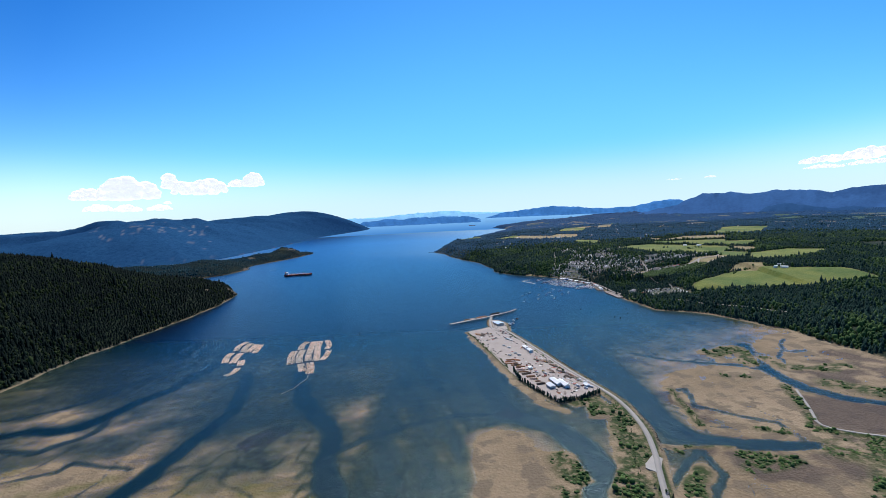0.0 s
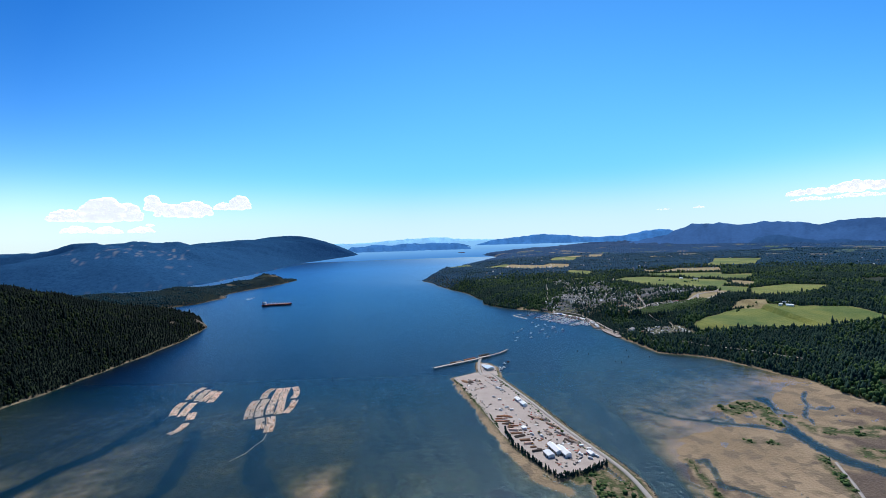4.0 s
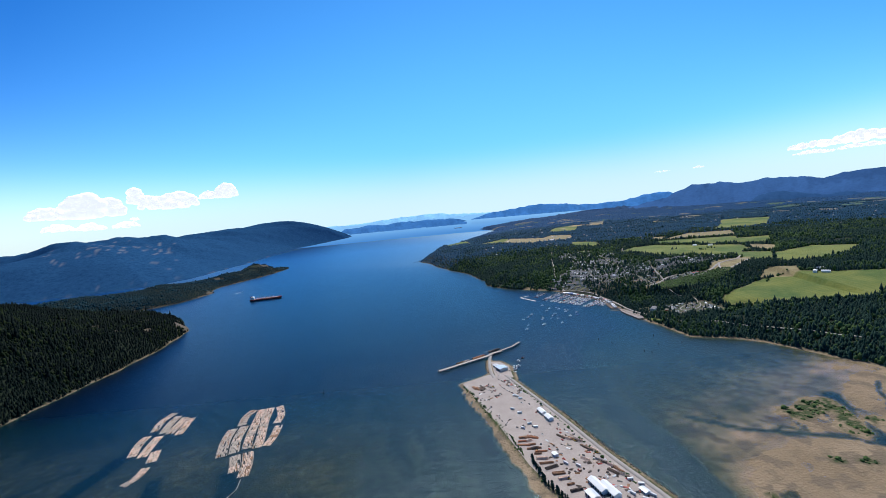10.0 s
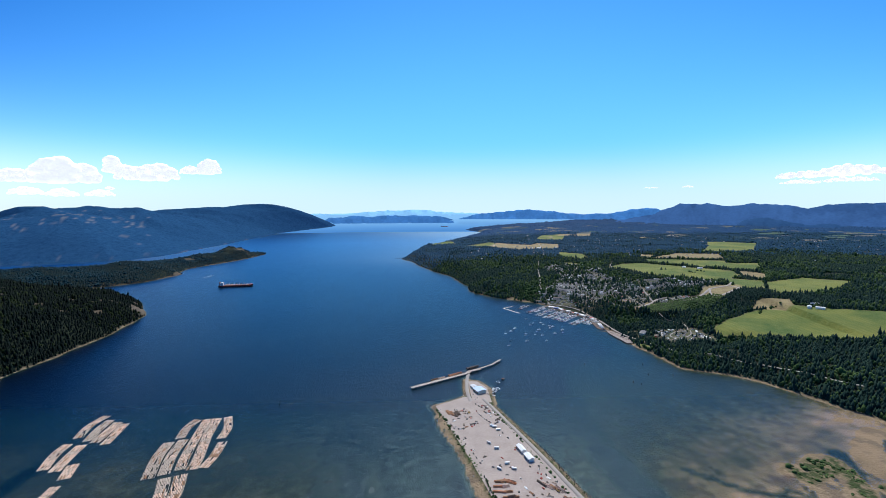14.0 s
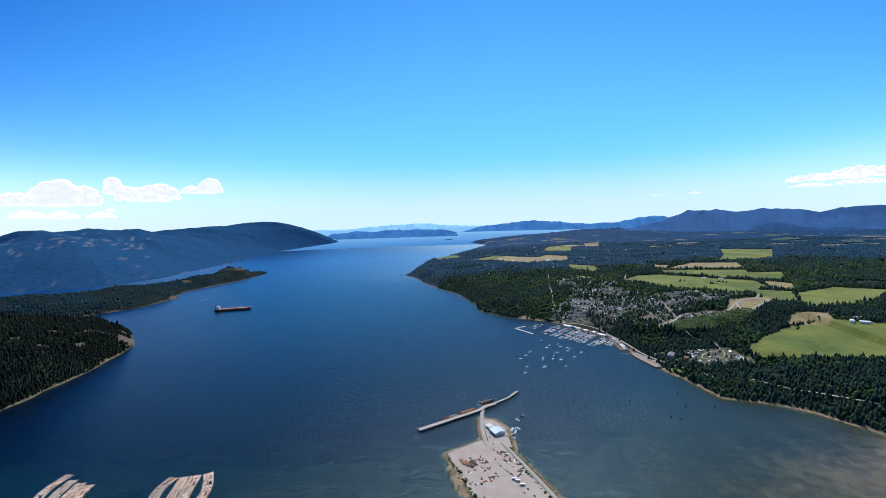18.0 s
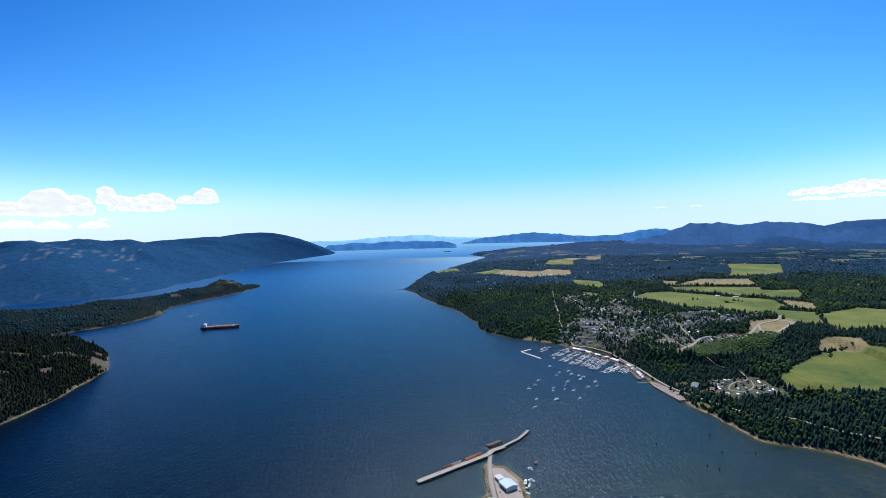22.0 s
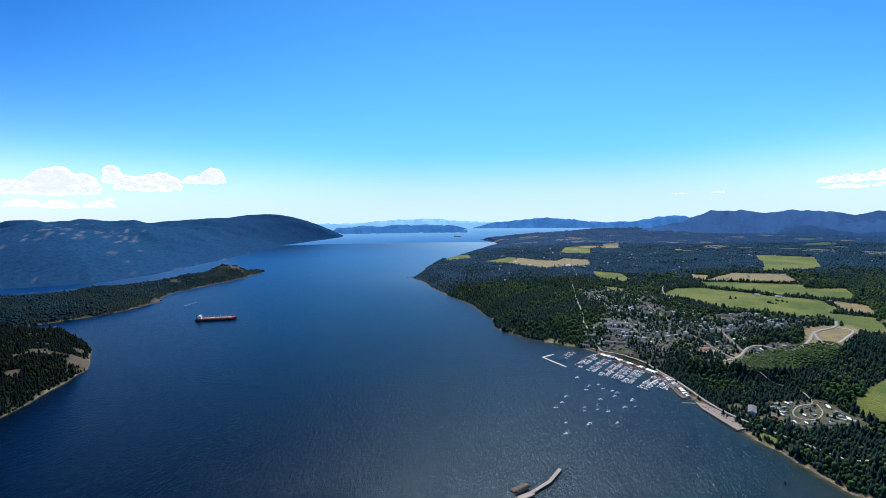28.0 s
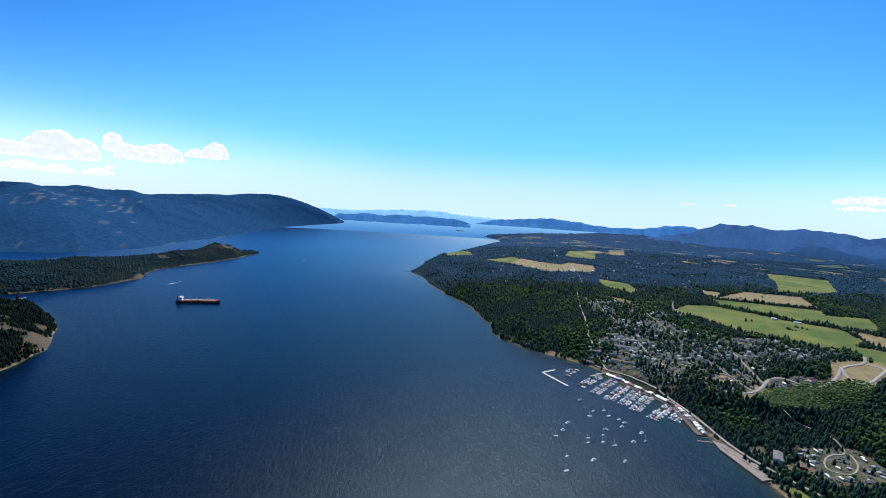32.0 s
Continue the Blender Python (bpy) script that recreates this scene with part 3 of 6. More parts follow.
class Shape:
    """Collects solids in site metres; mesh() gives them in model units."""

    def __init__(self):
        self.v, self.f = [], []

    def add(self, verts, faces):
        n = len(self.v)
        self.v += [tuple(p) for p in verts]
        self.f += [tuple(i + n for i in f) for f in faces]
        return self

    def box(self, x0, x1, y0, y1, z0, z1, cut=0.0):
        c = min(cut, (x1 - x0) / 3, (y1 - y0) / 3)
        ring = [(x0 + c, y0), (x1 - c, y0), (x1, y0 + c), (x1, y1 - c), (x1 - c, y1), (x0 + c, y1), (x0, y1 - c), (x0, y0 + c)] if c else [(x0, y0), (x1, y0), (x1, y1), (x0, y1)]
        return self.prism(ring, z0, z1)

    def prism(self, ring, z0, z1, shrink=1.0, shift=(0, 0)):
        n = len(ring)
        cx, cy = sum(p[0] for p in ring) / n, sum(p[1] for p in ring) / n
        top = [(cx + (x - cx) * shrink + shift[0], cy + (y - cy) * shrink + shift[1], z1) for x, y in ring]
        faces = [(i, (i + 1) % n, n + (i + 1) % n, n + i) for i in range(n)] + [tuple(range(n - 1, -1, -1)), tuple(range(n, 2 * n))]
        return self.add([(x, y, z0) for x, y in ring] + top, faces)

    def tube(self, x, y, z0, z1, r, n=8, taper=1.0):
        return self.prism([(x + r * math.cos(2 * math.pi * i / n), y + r * math.sin(2 * math.pi * i / n)) for i in range(n)], z0, z1, taper)

    def log(self, a, b, r, n=6):
        a, b = Vector(a), Vector(b)
        w = (b - a).normalized()
        u = w.orthogonal().normalized()
        v = w.cross(u)
        ring = [u * math.cos(2 * math.pi * i / n) * r + v * math.sin(2 * math.pi * i / n) * r for i in range(n)]
        faces = [(i, (i + 1) % n, n + (i + 1) % n, n + i) for i in range(n)] + [tuple(range(n - 1, -1, -1)), tuple(range(n, 2 * n))]
        return self.add([a + q for q in ring] + [b + q for q in ring], faces)

    def gable(self, x0, x1, y0, y1, z0, z1, thick=0.35):
        """A pitched roof with its ridge along x."""
        ym = (y0 + y1) / 2
        out = [(y0, z0), (ym, z1), (y1, z0), (y1, z0 + thick), (ym, z1 + thick), (y0, z0 + thick)]
        n = 6
        faces = [(i, (i + 1) % n, n + (i + 1) % n, n + i) for i in range(n)] + [(0, 5, 4, 1), (1, 4, 3, 2), (6, 7, 10, 11), (7, 8, 9, 10)]
        return self.add([(x0, y, z) for y, z in out] + [(x1, y, z) for y, z in out], faces)

    def mesh(self, name, mat):
        me = bpy.data.meshes.new(name)
        me.from_pydata([(x * K, y * K, z * K) for x, y, z in self.v], [], self.f)
        me.materials.append(mat)
        return me


def part(name, shape, mat, parent, label=""):
    ob = new(name, shape.mesh(name, mat) if isinstance(shape, Shape) else shape)
    ob.parent = parent
    return tagged(ob, label) if label else ob


def thing(name, x, y, z, turn=0, label="", category="", group="", kind=""):
    ob = new(name)
    ob.empty_display_size = 1
    ob.matrix_world = pose(x * K, y * K, z * K, 0, 0, turn)
    return tagged(ob, label, category, group, kind)


def at(x, y, z, turn=0):
    return pose(x * K, y * K, z * K, 0, 0, turn)


def lift(x, y):
    return float(height(np.array([x]), np.array([y]))[0])


# ---- land cover ----
TOWN = [(522, 2578), (577, 2643), (684, 2750), (777, 2930), (755, 3186), (814, 3466), (1089, 3136), (1031, 2857), (1118, 2703), (1304, 2698), (1397, 2527), (1294, 2404),
        (1109, 2424), (916, 2254), (851, 2266), (804, 2347), (722, 2335), (598, 2513)]
ESTATE = [(1190, 2630), (1330, 2690), (1490, 2560), (1400, 2490)]
LOTS = [(985, 2345), (1170, 2365), (1200, 2305), (1030, 2285)]
SHRUB = [(933, 2253), (1000, 2290), (1118, 2325), (1225, 2345), (1290, 2420), (1330, 2300), (1272, 2255), (1204, 2194), (1043, 2165), (928, 2194)]
HOTEL = [(762, 2020), (800, 2020), (862, 1958), (835, 1920), (765, 1940)]
PARK = [(850, 2030), (1010, 2030), (1000, 1890), (840, 1890)]
GREEN = [[(715, 1890), (745, 1880), (760, 1840), (735, 1830)],
         [(1124, 3097), (1306, 3288), (1444, 3295), (1542, 3140), (1614, 2987), (1760, 2900), (1690, 2720), (1529, 2614), (1409, 2597), (1354, 2714), (1266, 2780), (1216, 2925)],
         [(1020, 1910), (1045, 1967), (1109, 2007), (1317, 2111), (1402, 2104), (1500, 2010), (1700, 1960), (1680, 1760), (1366, 1740), (1251, 1781), (1100, 1851)],
         [(1660, 2524), (1954, 2630), (2100, 2500), (1800, 2290), (1696, 2260), (1489, 2241)], [(1540, 3470), (1830, 3320), (1980, 3250), (1760, 2960), (1650, 3010), (1570, 3170), (1480, 3310)],
         [(3006, 5036), (3300, 4700), (2700, 3950), (2120, 3740), (2542, 4302)], [(75, 6000), (359, 5882), (346, 5312), (87, 5164)], [(1549, 6223), (1895, 6327), (1509, 5221), (1257, 5422)],
         [(1104, 4003), (1237, 3838), (1196, 3614), (1115, 3508), (1012, 3692)], [(917, 3475), (998, 3385), (1038, 3289), (974, 3211)], [(421, 4951), (697, 5207), (760, 5080), (591, 4600)],
         [(1566, 2679), (1700, 2570), (1520, 2330), (1440, 2390)], [(1835, 3127), (2090, 3118), (1930, 2880), (1770, 2940)]]
STRAW = [[(415, 2650), (455, 2612), (520, 2570), (530, 2585), (455, 2655)], [(760, 5080), (883, 4804), (1031, 4696), (1157, 4878), (1305, 4709), (1212, 4370), (775, 4143), (591, 4600)], [(1600, 3510), (1927, 3760), (2200, 3650), (2010, 3290), (1850, 3350), (1700, 3440)],
         [(1790, 2890), (1870, 2760), (1730, 2600), (1690, 2690)], [(1675, 3800), (1738, 3687), (1604, 3499), (1578, 3600)], [(1380, 2195), (1480, 2150), (1410, 2052), (1307, 2118)], [(1210, 2321), (1308, 2449), (1407, 2474), (1497, 2444), (1434, 2364), (1279, 2266), (1231, 2291)],
         [(2126, 6571), (2430, 6774), (2054, 5863), (1906, 5896)], [(880, 2230), (990, 2330), (1000, 2260)], [(1500, 5900), (1650, 6100), (1560, 5700)], [(860, 2370), (930, 2400), (950, 2340), (890, 2320)]]
ROADS = [("shore_road", [(560, 2560), (603, 2500), (650, 2435), (698, 2330), (716, 2240), (722, 2150), (718, 2050), (736, 1950), (790, 1830), (850, 1720), (980, 1600), (1080, 1450)], 8),
         ("hill_road", [(603, 2500), (600, 2620), (620, 2760), (650, 2850), (718, 3181), (760, 3330), (821, 3571), (960, 3900), (1060, 4400), (1100, 4600)], 7),
         ("estate_road", [(860, 2270), (916, 2258), (972, 2283), (1046, 2356), (1096, 2365), (1115, 2299), (1156, 2287), (1243, 2333), (1322, 2414), (1421, 2432), (1500, 2520)], 11),
         ("estate_loop", [(1322, 2414), (1254, 2305), (1283, 2279), (1380, 2340), (1453, 2391), (1421, 2432)], 10),
         ("park_road", [(985, 2006), (962, 1958), (912, 1920), (872, 1935), (888, 1968), (932, 2003), (985, 2006), (1005, 2090), (960, 2180)], 4),
         ("valley_road", [(1010, 2330), (1100, 2650), (1127, 3080), (1300, 3420), (1500, 3500), (2300, 3250), (3200, 3000)], 8),
         ("upper_street", [(640, 2850), (820, 2780), (1000, 2720), (1160, 2650)], 6), ("middle_street", [(700, 3060), (900, 2950), (1100, 2860)], 6),
         ("lower_street", [(650, 2600), (780, 2520), (900, 2420), (1000, 2330)], 6), ("cross_street", [(820, 3400), (800, 3000), (790, 2700), (770, 2530)], 6),
         ("north_street", [(800, 3290), (890, 3110), (965, 2940), (1000, 2860)], 6), ("new_street", [(1180, 2640), (1300, 2640), (1400, 2560), (1440, 2520)], 6),
         ("east_street", [(1000, 3300), (970, 2900), (950, 2600), (940, 2252)], 6)]


def inside_any(x, y, outlines, wobble=6.0):
    w = wobble * fbm(x, y, 50, 2, 3)
    return np.max([inside_dist(x, y, o) for o in outlines], axis=0) + w


def patchwork(x, y):
    """Small far fields between the woods, in slanted plots."""
    u, v = 0.8 * x + 0.6 * y, -0.6 * x + 0.8 * y
    u, v = u + 60 * fbm(x, y, 300, 2, 1), v + 60 * fbm(x, y, 300, 2, 4)
    cell = value_noise(np.floor(u / 330) * 1.7 + 0.5, np.floor(v / 230) * 1.3 + 0.5, 5)
    edge = np.minimum(np.minimum(u % 330, 330 - u % 330), np.minimum(v % 230, 230 - v % 230))
    far = step(5600, 6200, y + 0.5 * x - 900) * step(500, 900, x) * step(11500, 10000, y)
    return np.where((edge > 14) & (fbm(x, y, 700, 3, 6) > -0.3), cell, 0) * far


def covers(x, y, z):
    green, straw = step(-4, 4, inside_any(x, y, GREEN)), step(-4, 4, inside_any(x, y, STRAW))
    plots = patchwork(x, y)
    green = np.maximum(green, step(0.62, 0.63, plots) * (1 - step(0.70, 0.71, plots)))
    straw = np.maximum(straw, step(0.70, 0.71, plots))
    town = np.maximum(step(-20, 20, inside_any(x, y, [TOWN, ESTATE, LOTS, PARK, HOTEL], 25)) * 0.9, 0)
    land = step(1.7, 3.0, z) * (1 - ((x > -900) & (x < 660) & (y < 1620)))
    west = x < -1000
    rock = np.where(west, step(1, 3, z) * step(4.2 + 16 * step(2200, 2380, y) * (y < 2700) * step(-1380, -1260, x), 2.0, z) * step(-0.6, -0.1, fbm(x, y, 90, 3, 2)), 0)
    rock = np.maximum(rock, 0.6 * step(0.80, 0.92, fbm(x, y, 70, 3, 6)) * (x < -1000) * (x > -3200) * (y > 2950) * (y < 5300) * step(15, 40, z))
    knoll = np.exp(-((x + 1760) ** 2 + (y - 4740) ** 2) / 115.0**2) + np.exp(-((x + 1715) ** 2 + (y - 3600) ** 2) / 70.0**2) + 0.8 * np.exp(-((x + 1310) ** 2 + (y - 2400) ** 2) / 110.0**2)
    rock = np.maximum(rock, step(0.42, 0.62, 0.8 * knoll + 0.55 * fbm(x, y, 45, 3, 1) * step(0.1, 0.4, knoll)))
    rock = np.maximum(rock, step(0.1, 0.3, fbm(x, y, 42, 3, 4) + 0.1 - np.hypot((x + 3900) / 800, (y - 5600) / 900)) * (x < -2800))
    rock = np.maximum(rock, 0.8 * step(0.42, 0.56, fbm(x, y, 70, 3, 6)) * step(1900, 2150, y) * (y < 2750) * (x > -1700) * west * step(8, 20, z))
    marsh = np.max([np.exp(-((line_dist(x, y, p) / (h * 1.15)) ** 4)) for p, h, _ in BANKS], axis=0)
    marsh = marsh * step(0.1, 0.3, z) * step(-0.3, -0.1, fbm(x, y, 16, 3, 4) + 0.12)
    film = step(800, 620, y + 140 * fbm(x, y, 150, 3, 2)) * step(-0.15, 0.5, fbm(x, y, 70, 4, 5)) * (x < 0) * 0.8
    patch = np.hypot((x + 362 - 0.25 * (y - 780)) / 34, (y - 782) / 40) + 0.5 * fbm(x, y, 40, 3, 6)
    trail = line_dist(x + 8 * fbm(x, y, 30, 2, 3), y, [(-365, 780), (-350, 720), (-318, 680)]) / 9 + 0.6 * fbm(x, y, 20, 2, 1)
    mud = np.maximum(step(1.05, 0.9, patch), 0.75 * step(1.1, 0.6, trail))
    mud = np.maximum(mud, 0.7 * step(0.28, 0.5, fbm(x, y, 90, 4, 6)) * (x > 380) * (y < 1150) * step(1.0, 0.5, z))
    mud = np.maximum(mud, 0.75 * step(-2, 4, inside_dist(x, y, POND)))
    grass = np.maximum(marsh, step(1.6, 2.3, z) * (1 - land) * (x > 60) * (y < 1500))
    forest = land * (1 - green) * (1 - straw) * (1 - town)
    return {"forest": forest, "grass": grass, "town": town * land, "field": green * land, "straw": straw * land, "rock": np.clip(rock, 0, 1), "algae": film, "mud": mud}


# ---- ground and water ----
ANG = np.radians(np.concatenate([np.linspace(-62, 62, 570), np.linspace(64, 296, 44)]))
RAD = np.concatenate([[1.0], np.arange(60, 840, 60), np.arange(840, 1500, 5.5), np.arange(1500, 3000, 9.5), 3000 * np.exp(np.linspace(0.004, math.log(33000 / 3000), 185))])
HUB = (0.0, -420.0)
gx = (HUB[0] + RAD[:, None] * np.sin(ANG)[None, :]).ravel()
gy = (HUB[1] + RAD[:, None] * np.cos(ANG)[None, :]).ravel()
gz = height(gx, gy)
nr, na = len(RAD), len(ANG)
idx = np.arange(nr * na).reshape(nr, na)
nxt = np.roll(idx, -1, axis=1)
quads = np.stack([idx[:-1], nxt[:-1], nxt[1:], idx[1:]], -1).reshape(-1, 4)
reach = np.hypot(gx - MID[0], gy - MID[1])
# blue distance haze is mixed into the slopes' base colour
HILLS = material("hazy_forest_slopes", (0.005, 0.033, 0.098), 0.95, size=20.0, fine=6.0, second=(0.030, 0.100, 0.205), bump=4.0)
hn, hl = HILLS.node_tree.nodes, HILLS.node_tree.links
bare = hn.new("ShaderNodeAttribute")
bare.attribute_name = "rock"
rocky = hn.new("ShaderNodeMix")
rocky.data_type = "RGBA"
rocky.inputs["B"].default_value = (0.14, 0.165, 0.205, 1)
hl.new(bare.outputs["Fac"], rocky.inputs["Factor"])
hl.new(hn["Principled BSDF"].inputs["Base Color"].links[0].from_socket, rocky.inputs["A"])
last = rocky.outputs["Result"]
# far fields get tints greyed by the same painted haze
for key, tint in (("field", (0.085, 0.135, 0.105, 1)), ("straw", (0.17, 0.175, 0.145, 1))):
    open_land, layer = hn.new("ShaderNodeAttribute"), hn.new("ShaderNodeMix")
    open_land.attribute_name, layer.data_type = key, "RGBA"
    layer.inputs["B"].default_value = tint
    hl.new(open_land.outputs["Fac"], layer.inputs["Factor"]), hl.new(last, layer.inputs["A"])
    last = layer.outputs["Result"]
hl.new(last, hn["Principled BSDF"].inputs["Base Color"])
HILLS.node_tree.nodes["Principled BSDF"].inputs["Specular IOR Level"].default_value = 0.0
# haze and reflected sky on the far sea are put in as emission
FAR_SEA = bpy.data.materials.new("glowing_distant_sea")
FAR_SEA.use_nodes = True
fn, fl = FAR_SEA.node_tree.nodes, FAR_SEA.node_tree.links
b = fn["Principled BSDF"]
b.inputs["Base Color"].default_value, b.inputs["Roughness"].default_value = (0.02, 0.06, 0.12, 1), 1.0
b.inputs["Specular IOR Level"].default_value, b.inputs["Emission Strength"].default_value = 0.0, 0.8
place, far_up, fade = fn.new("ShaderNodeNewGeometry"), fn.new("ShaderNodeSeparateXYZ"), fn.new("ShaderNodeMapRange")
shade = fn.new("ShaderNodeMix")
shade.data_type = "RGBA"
# the glow turns paler with distance
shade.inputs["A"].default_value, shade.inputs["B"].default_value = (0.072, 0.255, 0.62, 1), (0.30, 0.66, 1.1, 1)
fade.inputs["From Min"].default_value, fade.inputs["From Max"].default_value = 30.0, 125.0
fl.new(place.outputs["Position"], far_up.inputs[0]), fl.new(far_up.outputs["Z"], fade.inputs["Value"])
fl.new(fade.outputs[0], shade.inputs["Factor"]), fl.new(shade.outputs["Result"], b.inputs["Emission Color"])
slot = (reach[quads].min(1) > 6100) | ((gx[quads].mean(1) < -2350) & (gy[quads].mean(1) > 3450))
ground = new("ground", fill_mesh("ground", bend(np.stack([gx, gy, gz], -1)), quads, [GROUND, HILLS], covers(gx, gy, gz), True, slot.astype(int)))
tagged(ground, "wooded hills, tidal sand flats and farmland round a bay", "terrain", kind="structure")


def water_sheet(name, keep, mat):
    q = quads[keep]
    used = np.unique(q)
    remap = np.zeros(gx.size, int)
    remap[used] = np.arange(used.size)
    deep = 1 - np.exp(np.minimum(gz[used], 0) / 0.95)
    return new(name, fill_mesh(name, bend(np.stack([gx[used], gy[used], np.zeros(used.size)], -1)), remap[q], [mat], {"depth": deep}, True))


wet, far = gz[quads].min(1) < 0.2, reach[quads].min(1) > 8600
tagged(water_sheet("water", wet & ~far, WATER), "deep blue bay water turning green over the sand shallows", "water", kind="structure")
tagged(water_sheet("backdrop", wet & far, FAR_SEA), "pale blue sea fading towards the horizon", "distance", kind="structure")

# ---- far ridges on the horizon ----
# air haze over the distance is put into these colours and their glow
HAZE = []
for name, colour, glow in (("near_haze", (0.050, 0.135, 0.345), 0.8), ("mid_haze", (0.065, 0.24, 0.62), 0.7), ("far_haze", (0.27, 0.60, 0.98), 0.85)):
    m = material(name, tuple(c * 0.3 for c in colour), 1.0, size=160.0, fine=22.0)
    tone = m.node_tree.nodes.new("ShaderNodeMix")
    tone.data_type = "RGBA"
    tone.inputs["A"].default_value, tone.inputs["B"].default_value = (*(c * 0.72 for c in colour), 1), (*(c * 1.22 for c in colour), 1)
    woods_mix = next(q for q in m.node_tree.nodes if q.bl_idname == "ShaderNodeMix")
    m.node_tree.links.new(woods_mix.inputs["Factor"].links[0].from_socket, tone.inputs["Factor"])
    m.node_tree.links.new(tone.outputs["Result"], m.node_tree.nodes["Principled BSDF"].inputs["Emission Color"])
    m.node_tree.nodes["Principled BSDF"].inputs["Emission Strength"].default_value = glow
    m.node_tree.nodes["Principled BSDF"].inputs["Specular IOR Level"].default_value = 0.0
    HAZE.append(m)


# darker copy for the nearer hill, haze still put into its glow
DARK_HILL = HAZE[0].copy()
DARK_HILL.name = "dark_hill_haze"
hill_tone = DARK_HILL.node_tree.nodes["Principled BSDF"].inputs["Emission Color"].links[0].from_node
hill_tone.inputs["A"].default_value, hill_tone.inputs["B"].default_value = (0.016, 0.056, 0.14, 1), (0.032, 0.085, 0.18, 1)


def far_ridge(az, el, base, dist, mat, label, seed, lean=0.0):
    """A long rounded ridge: crest heights el (degrees over the eye) along the bearings az, at dist (site metres, already drawn in)."""
    a = np.linspace(az[0], az[-1], int((az[-1] - az[0]) * 10) + 2)
    crest = np.interp(a, az, el) + 0.07 * fbm(a * 60, a * 0, 40, 3, seed) * step(0, 1, np.minimum(a - az[0], az[-1] - a))
    foot = np.full(a.shape, base)
    rows = []
    for f, back in ((0.0, -lean), (0.35, 60 - 0.65 * lean), (0.7, 120 - 0.3 * lean), (0.92, 170 - 0.08 * lean), (1.0, 230), (0.8, 420)):
        e = foot + (np.maximum(crest, foot + 0.02) - foot) * f
        d = dist + back + 50 * fbm(a * 90, a * 0 + back, 60, 2, seed + 1)
        rows.append(np.stack([MID[0] + d * np.sin(np.radians(a)), MID[1] + d * np.cos(np.radians(a)), MID[2] + d * np.tan(np.radians(e))], -1))
    v = np.stack(rows) * K
    n, m = v.shape[:2]
    i = np.arange(n * m).reshape(n, m)
    f = np.stack([i[:-1, :-1], i[:-1, 1:], i[1:, 1:], i[1:, :-1]], -1).reshape(-1, 4)
    ob = new("far_ridge", fill_mesh("far_ridge", v.reshape(-1, 3), f, [mat], smooth=True))
    return tagged(ob, label, "distant hills", kind="structure")


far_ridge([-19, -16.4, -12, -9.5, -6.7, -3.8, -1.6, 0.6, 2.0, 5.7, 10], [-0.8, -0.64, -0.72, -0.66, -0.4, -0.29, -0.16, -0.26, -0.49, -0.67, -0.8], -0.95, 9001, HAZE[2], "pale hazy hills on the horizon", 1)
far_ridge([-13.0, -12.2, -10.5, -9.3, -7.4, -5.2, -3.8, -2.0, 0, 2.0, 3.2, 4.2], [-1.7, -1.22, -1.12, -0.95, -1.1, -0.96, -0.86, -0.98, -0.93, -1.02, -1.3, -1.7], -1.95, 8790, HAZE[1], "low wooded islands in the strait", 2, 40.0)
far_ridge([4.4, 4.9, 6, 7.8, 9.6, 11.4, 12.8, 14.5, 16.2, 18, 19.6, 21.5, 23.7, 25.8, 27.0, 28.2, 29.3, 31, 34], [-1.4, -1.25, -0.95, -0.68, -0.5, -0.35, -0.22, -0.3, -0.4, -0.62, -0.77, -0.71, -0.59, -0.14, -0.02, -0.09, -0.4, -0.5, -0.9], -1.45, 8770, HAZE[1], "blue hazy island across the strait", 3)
far_ridge([21.5, 23.3, 24.2, 26.1, 27.9, 29.0, 29.9, 30.6, 31.8, 33.5, 35.0, 36.3, 37.5, 39.0, 40.4, 42.1, 44.6, 50, 60], [-2.0, -1.6, -1.2, -0.95, -0.6, -0.24, 0.14, 0.48, 0.37, 0.45, 0.22, 0.3, 0.43, 0.27, 0.3, -0.05, 0.41, 0.3, 0.2], -2.1, 8750, HAZE[0], "long mountain range hazed blue beyond the valley", 4, 420.0)
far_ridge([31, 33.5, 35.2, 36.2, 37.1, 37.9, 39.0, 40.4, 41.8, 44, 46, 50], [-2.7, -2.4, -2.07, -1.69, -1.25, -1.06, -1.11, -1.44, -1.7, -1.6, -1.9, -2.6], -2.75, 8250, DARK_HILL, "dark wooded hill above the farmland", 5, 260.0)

# ---- woods ----
FIR = tree_material("fir_needles", (0.007, 0.025, 0.024), (0.038, 0.078, 0.052))
LEAF = tree_material("broad_leaves", (0.024, 0.054, 0.022), (0.120, 0.185, 0.055))
# distant trees: air haze painted in as bluer needles and leaves
FAR_FIR = tree_material("hazed_far_needles", (0.007, 0.045, 0.120), (0.020, 0.078, 0.175))
HAZED_FIR = tree_material("hazed_fir_needles", (0.008, 0.042, 0.088), (0.030, 0.094, 0.155))
HAZED_LEAF = tree_material("hazed_leaves", (0.010, 0.040, 0.060), (0.042, 0.095, 0.098))
# west hill: deep shade painted into the firs, sunlit tone into the leaves
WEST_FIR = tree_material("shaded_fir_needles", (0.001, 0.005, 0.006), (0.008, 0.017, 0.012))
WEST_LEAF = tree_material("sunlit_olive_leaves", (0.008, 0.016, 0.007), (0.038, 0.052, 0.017))
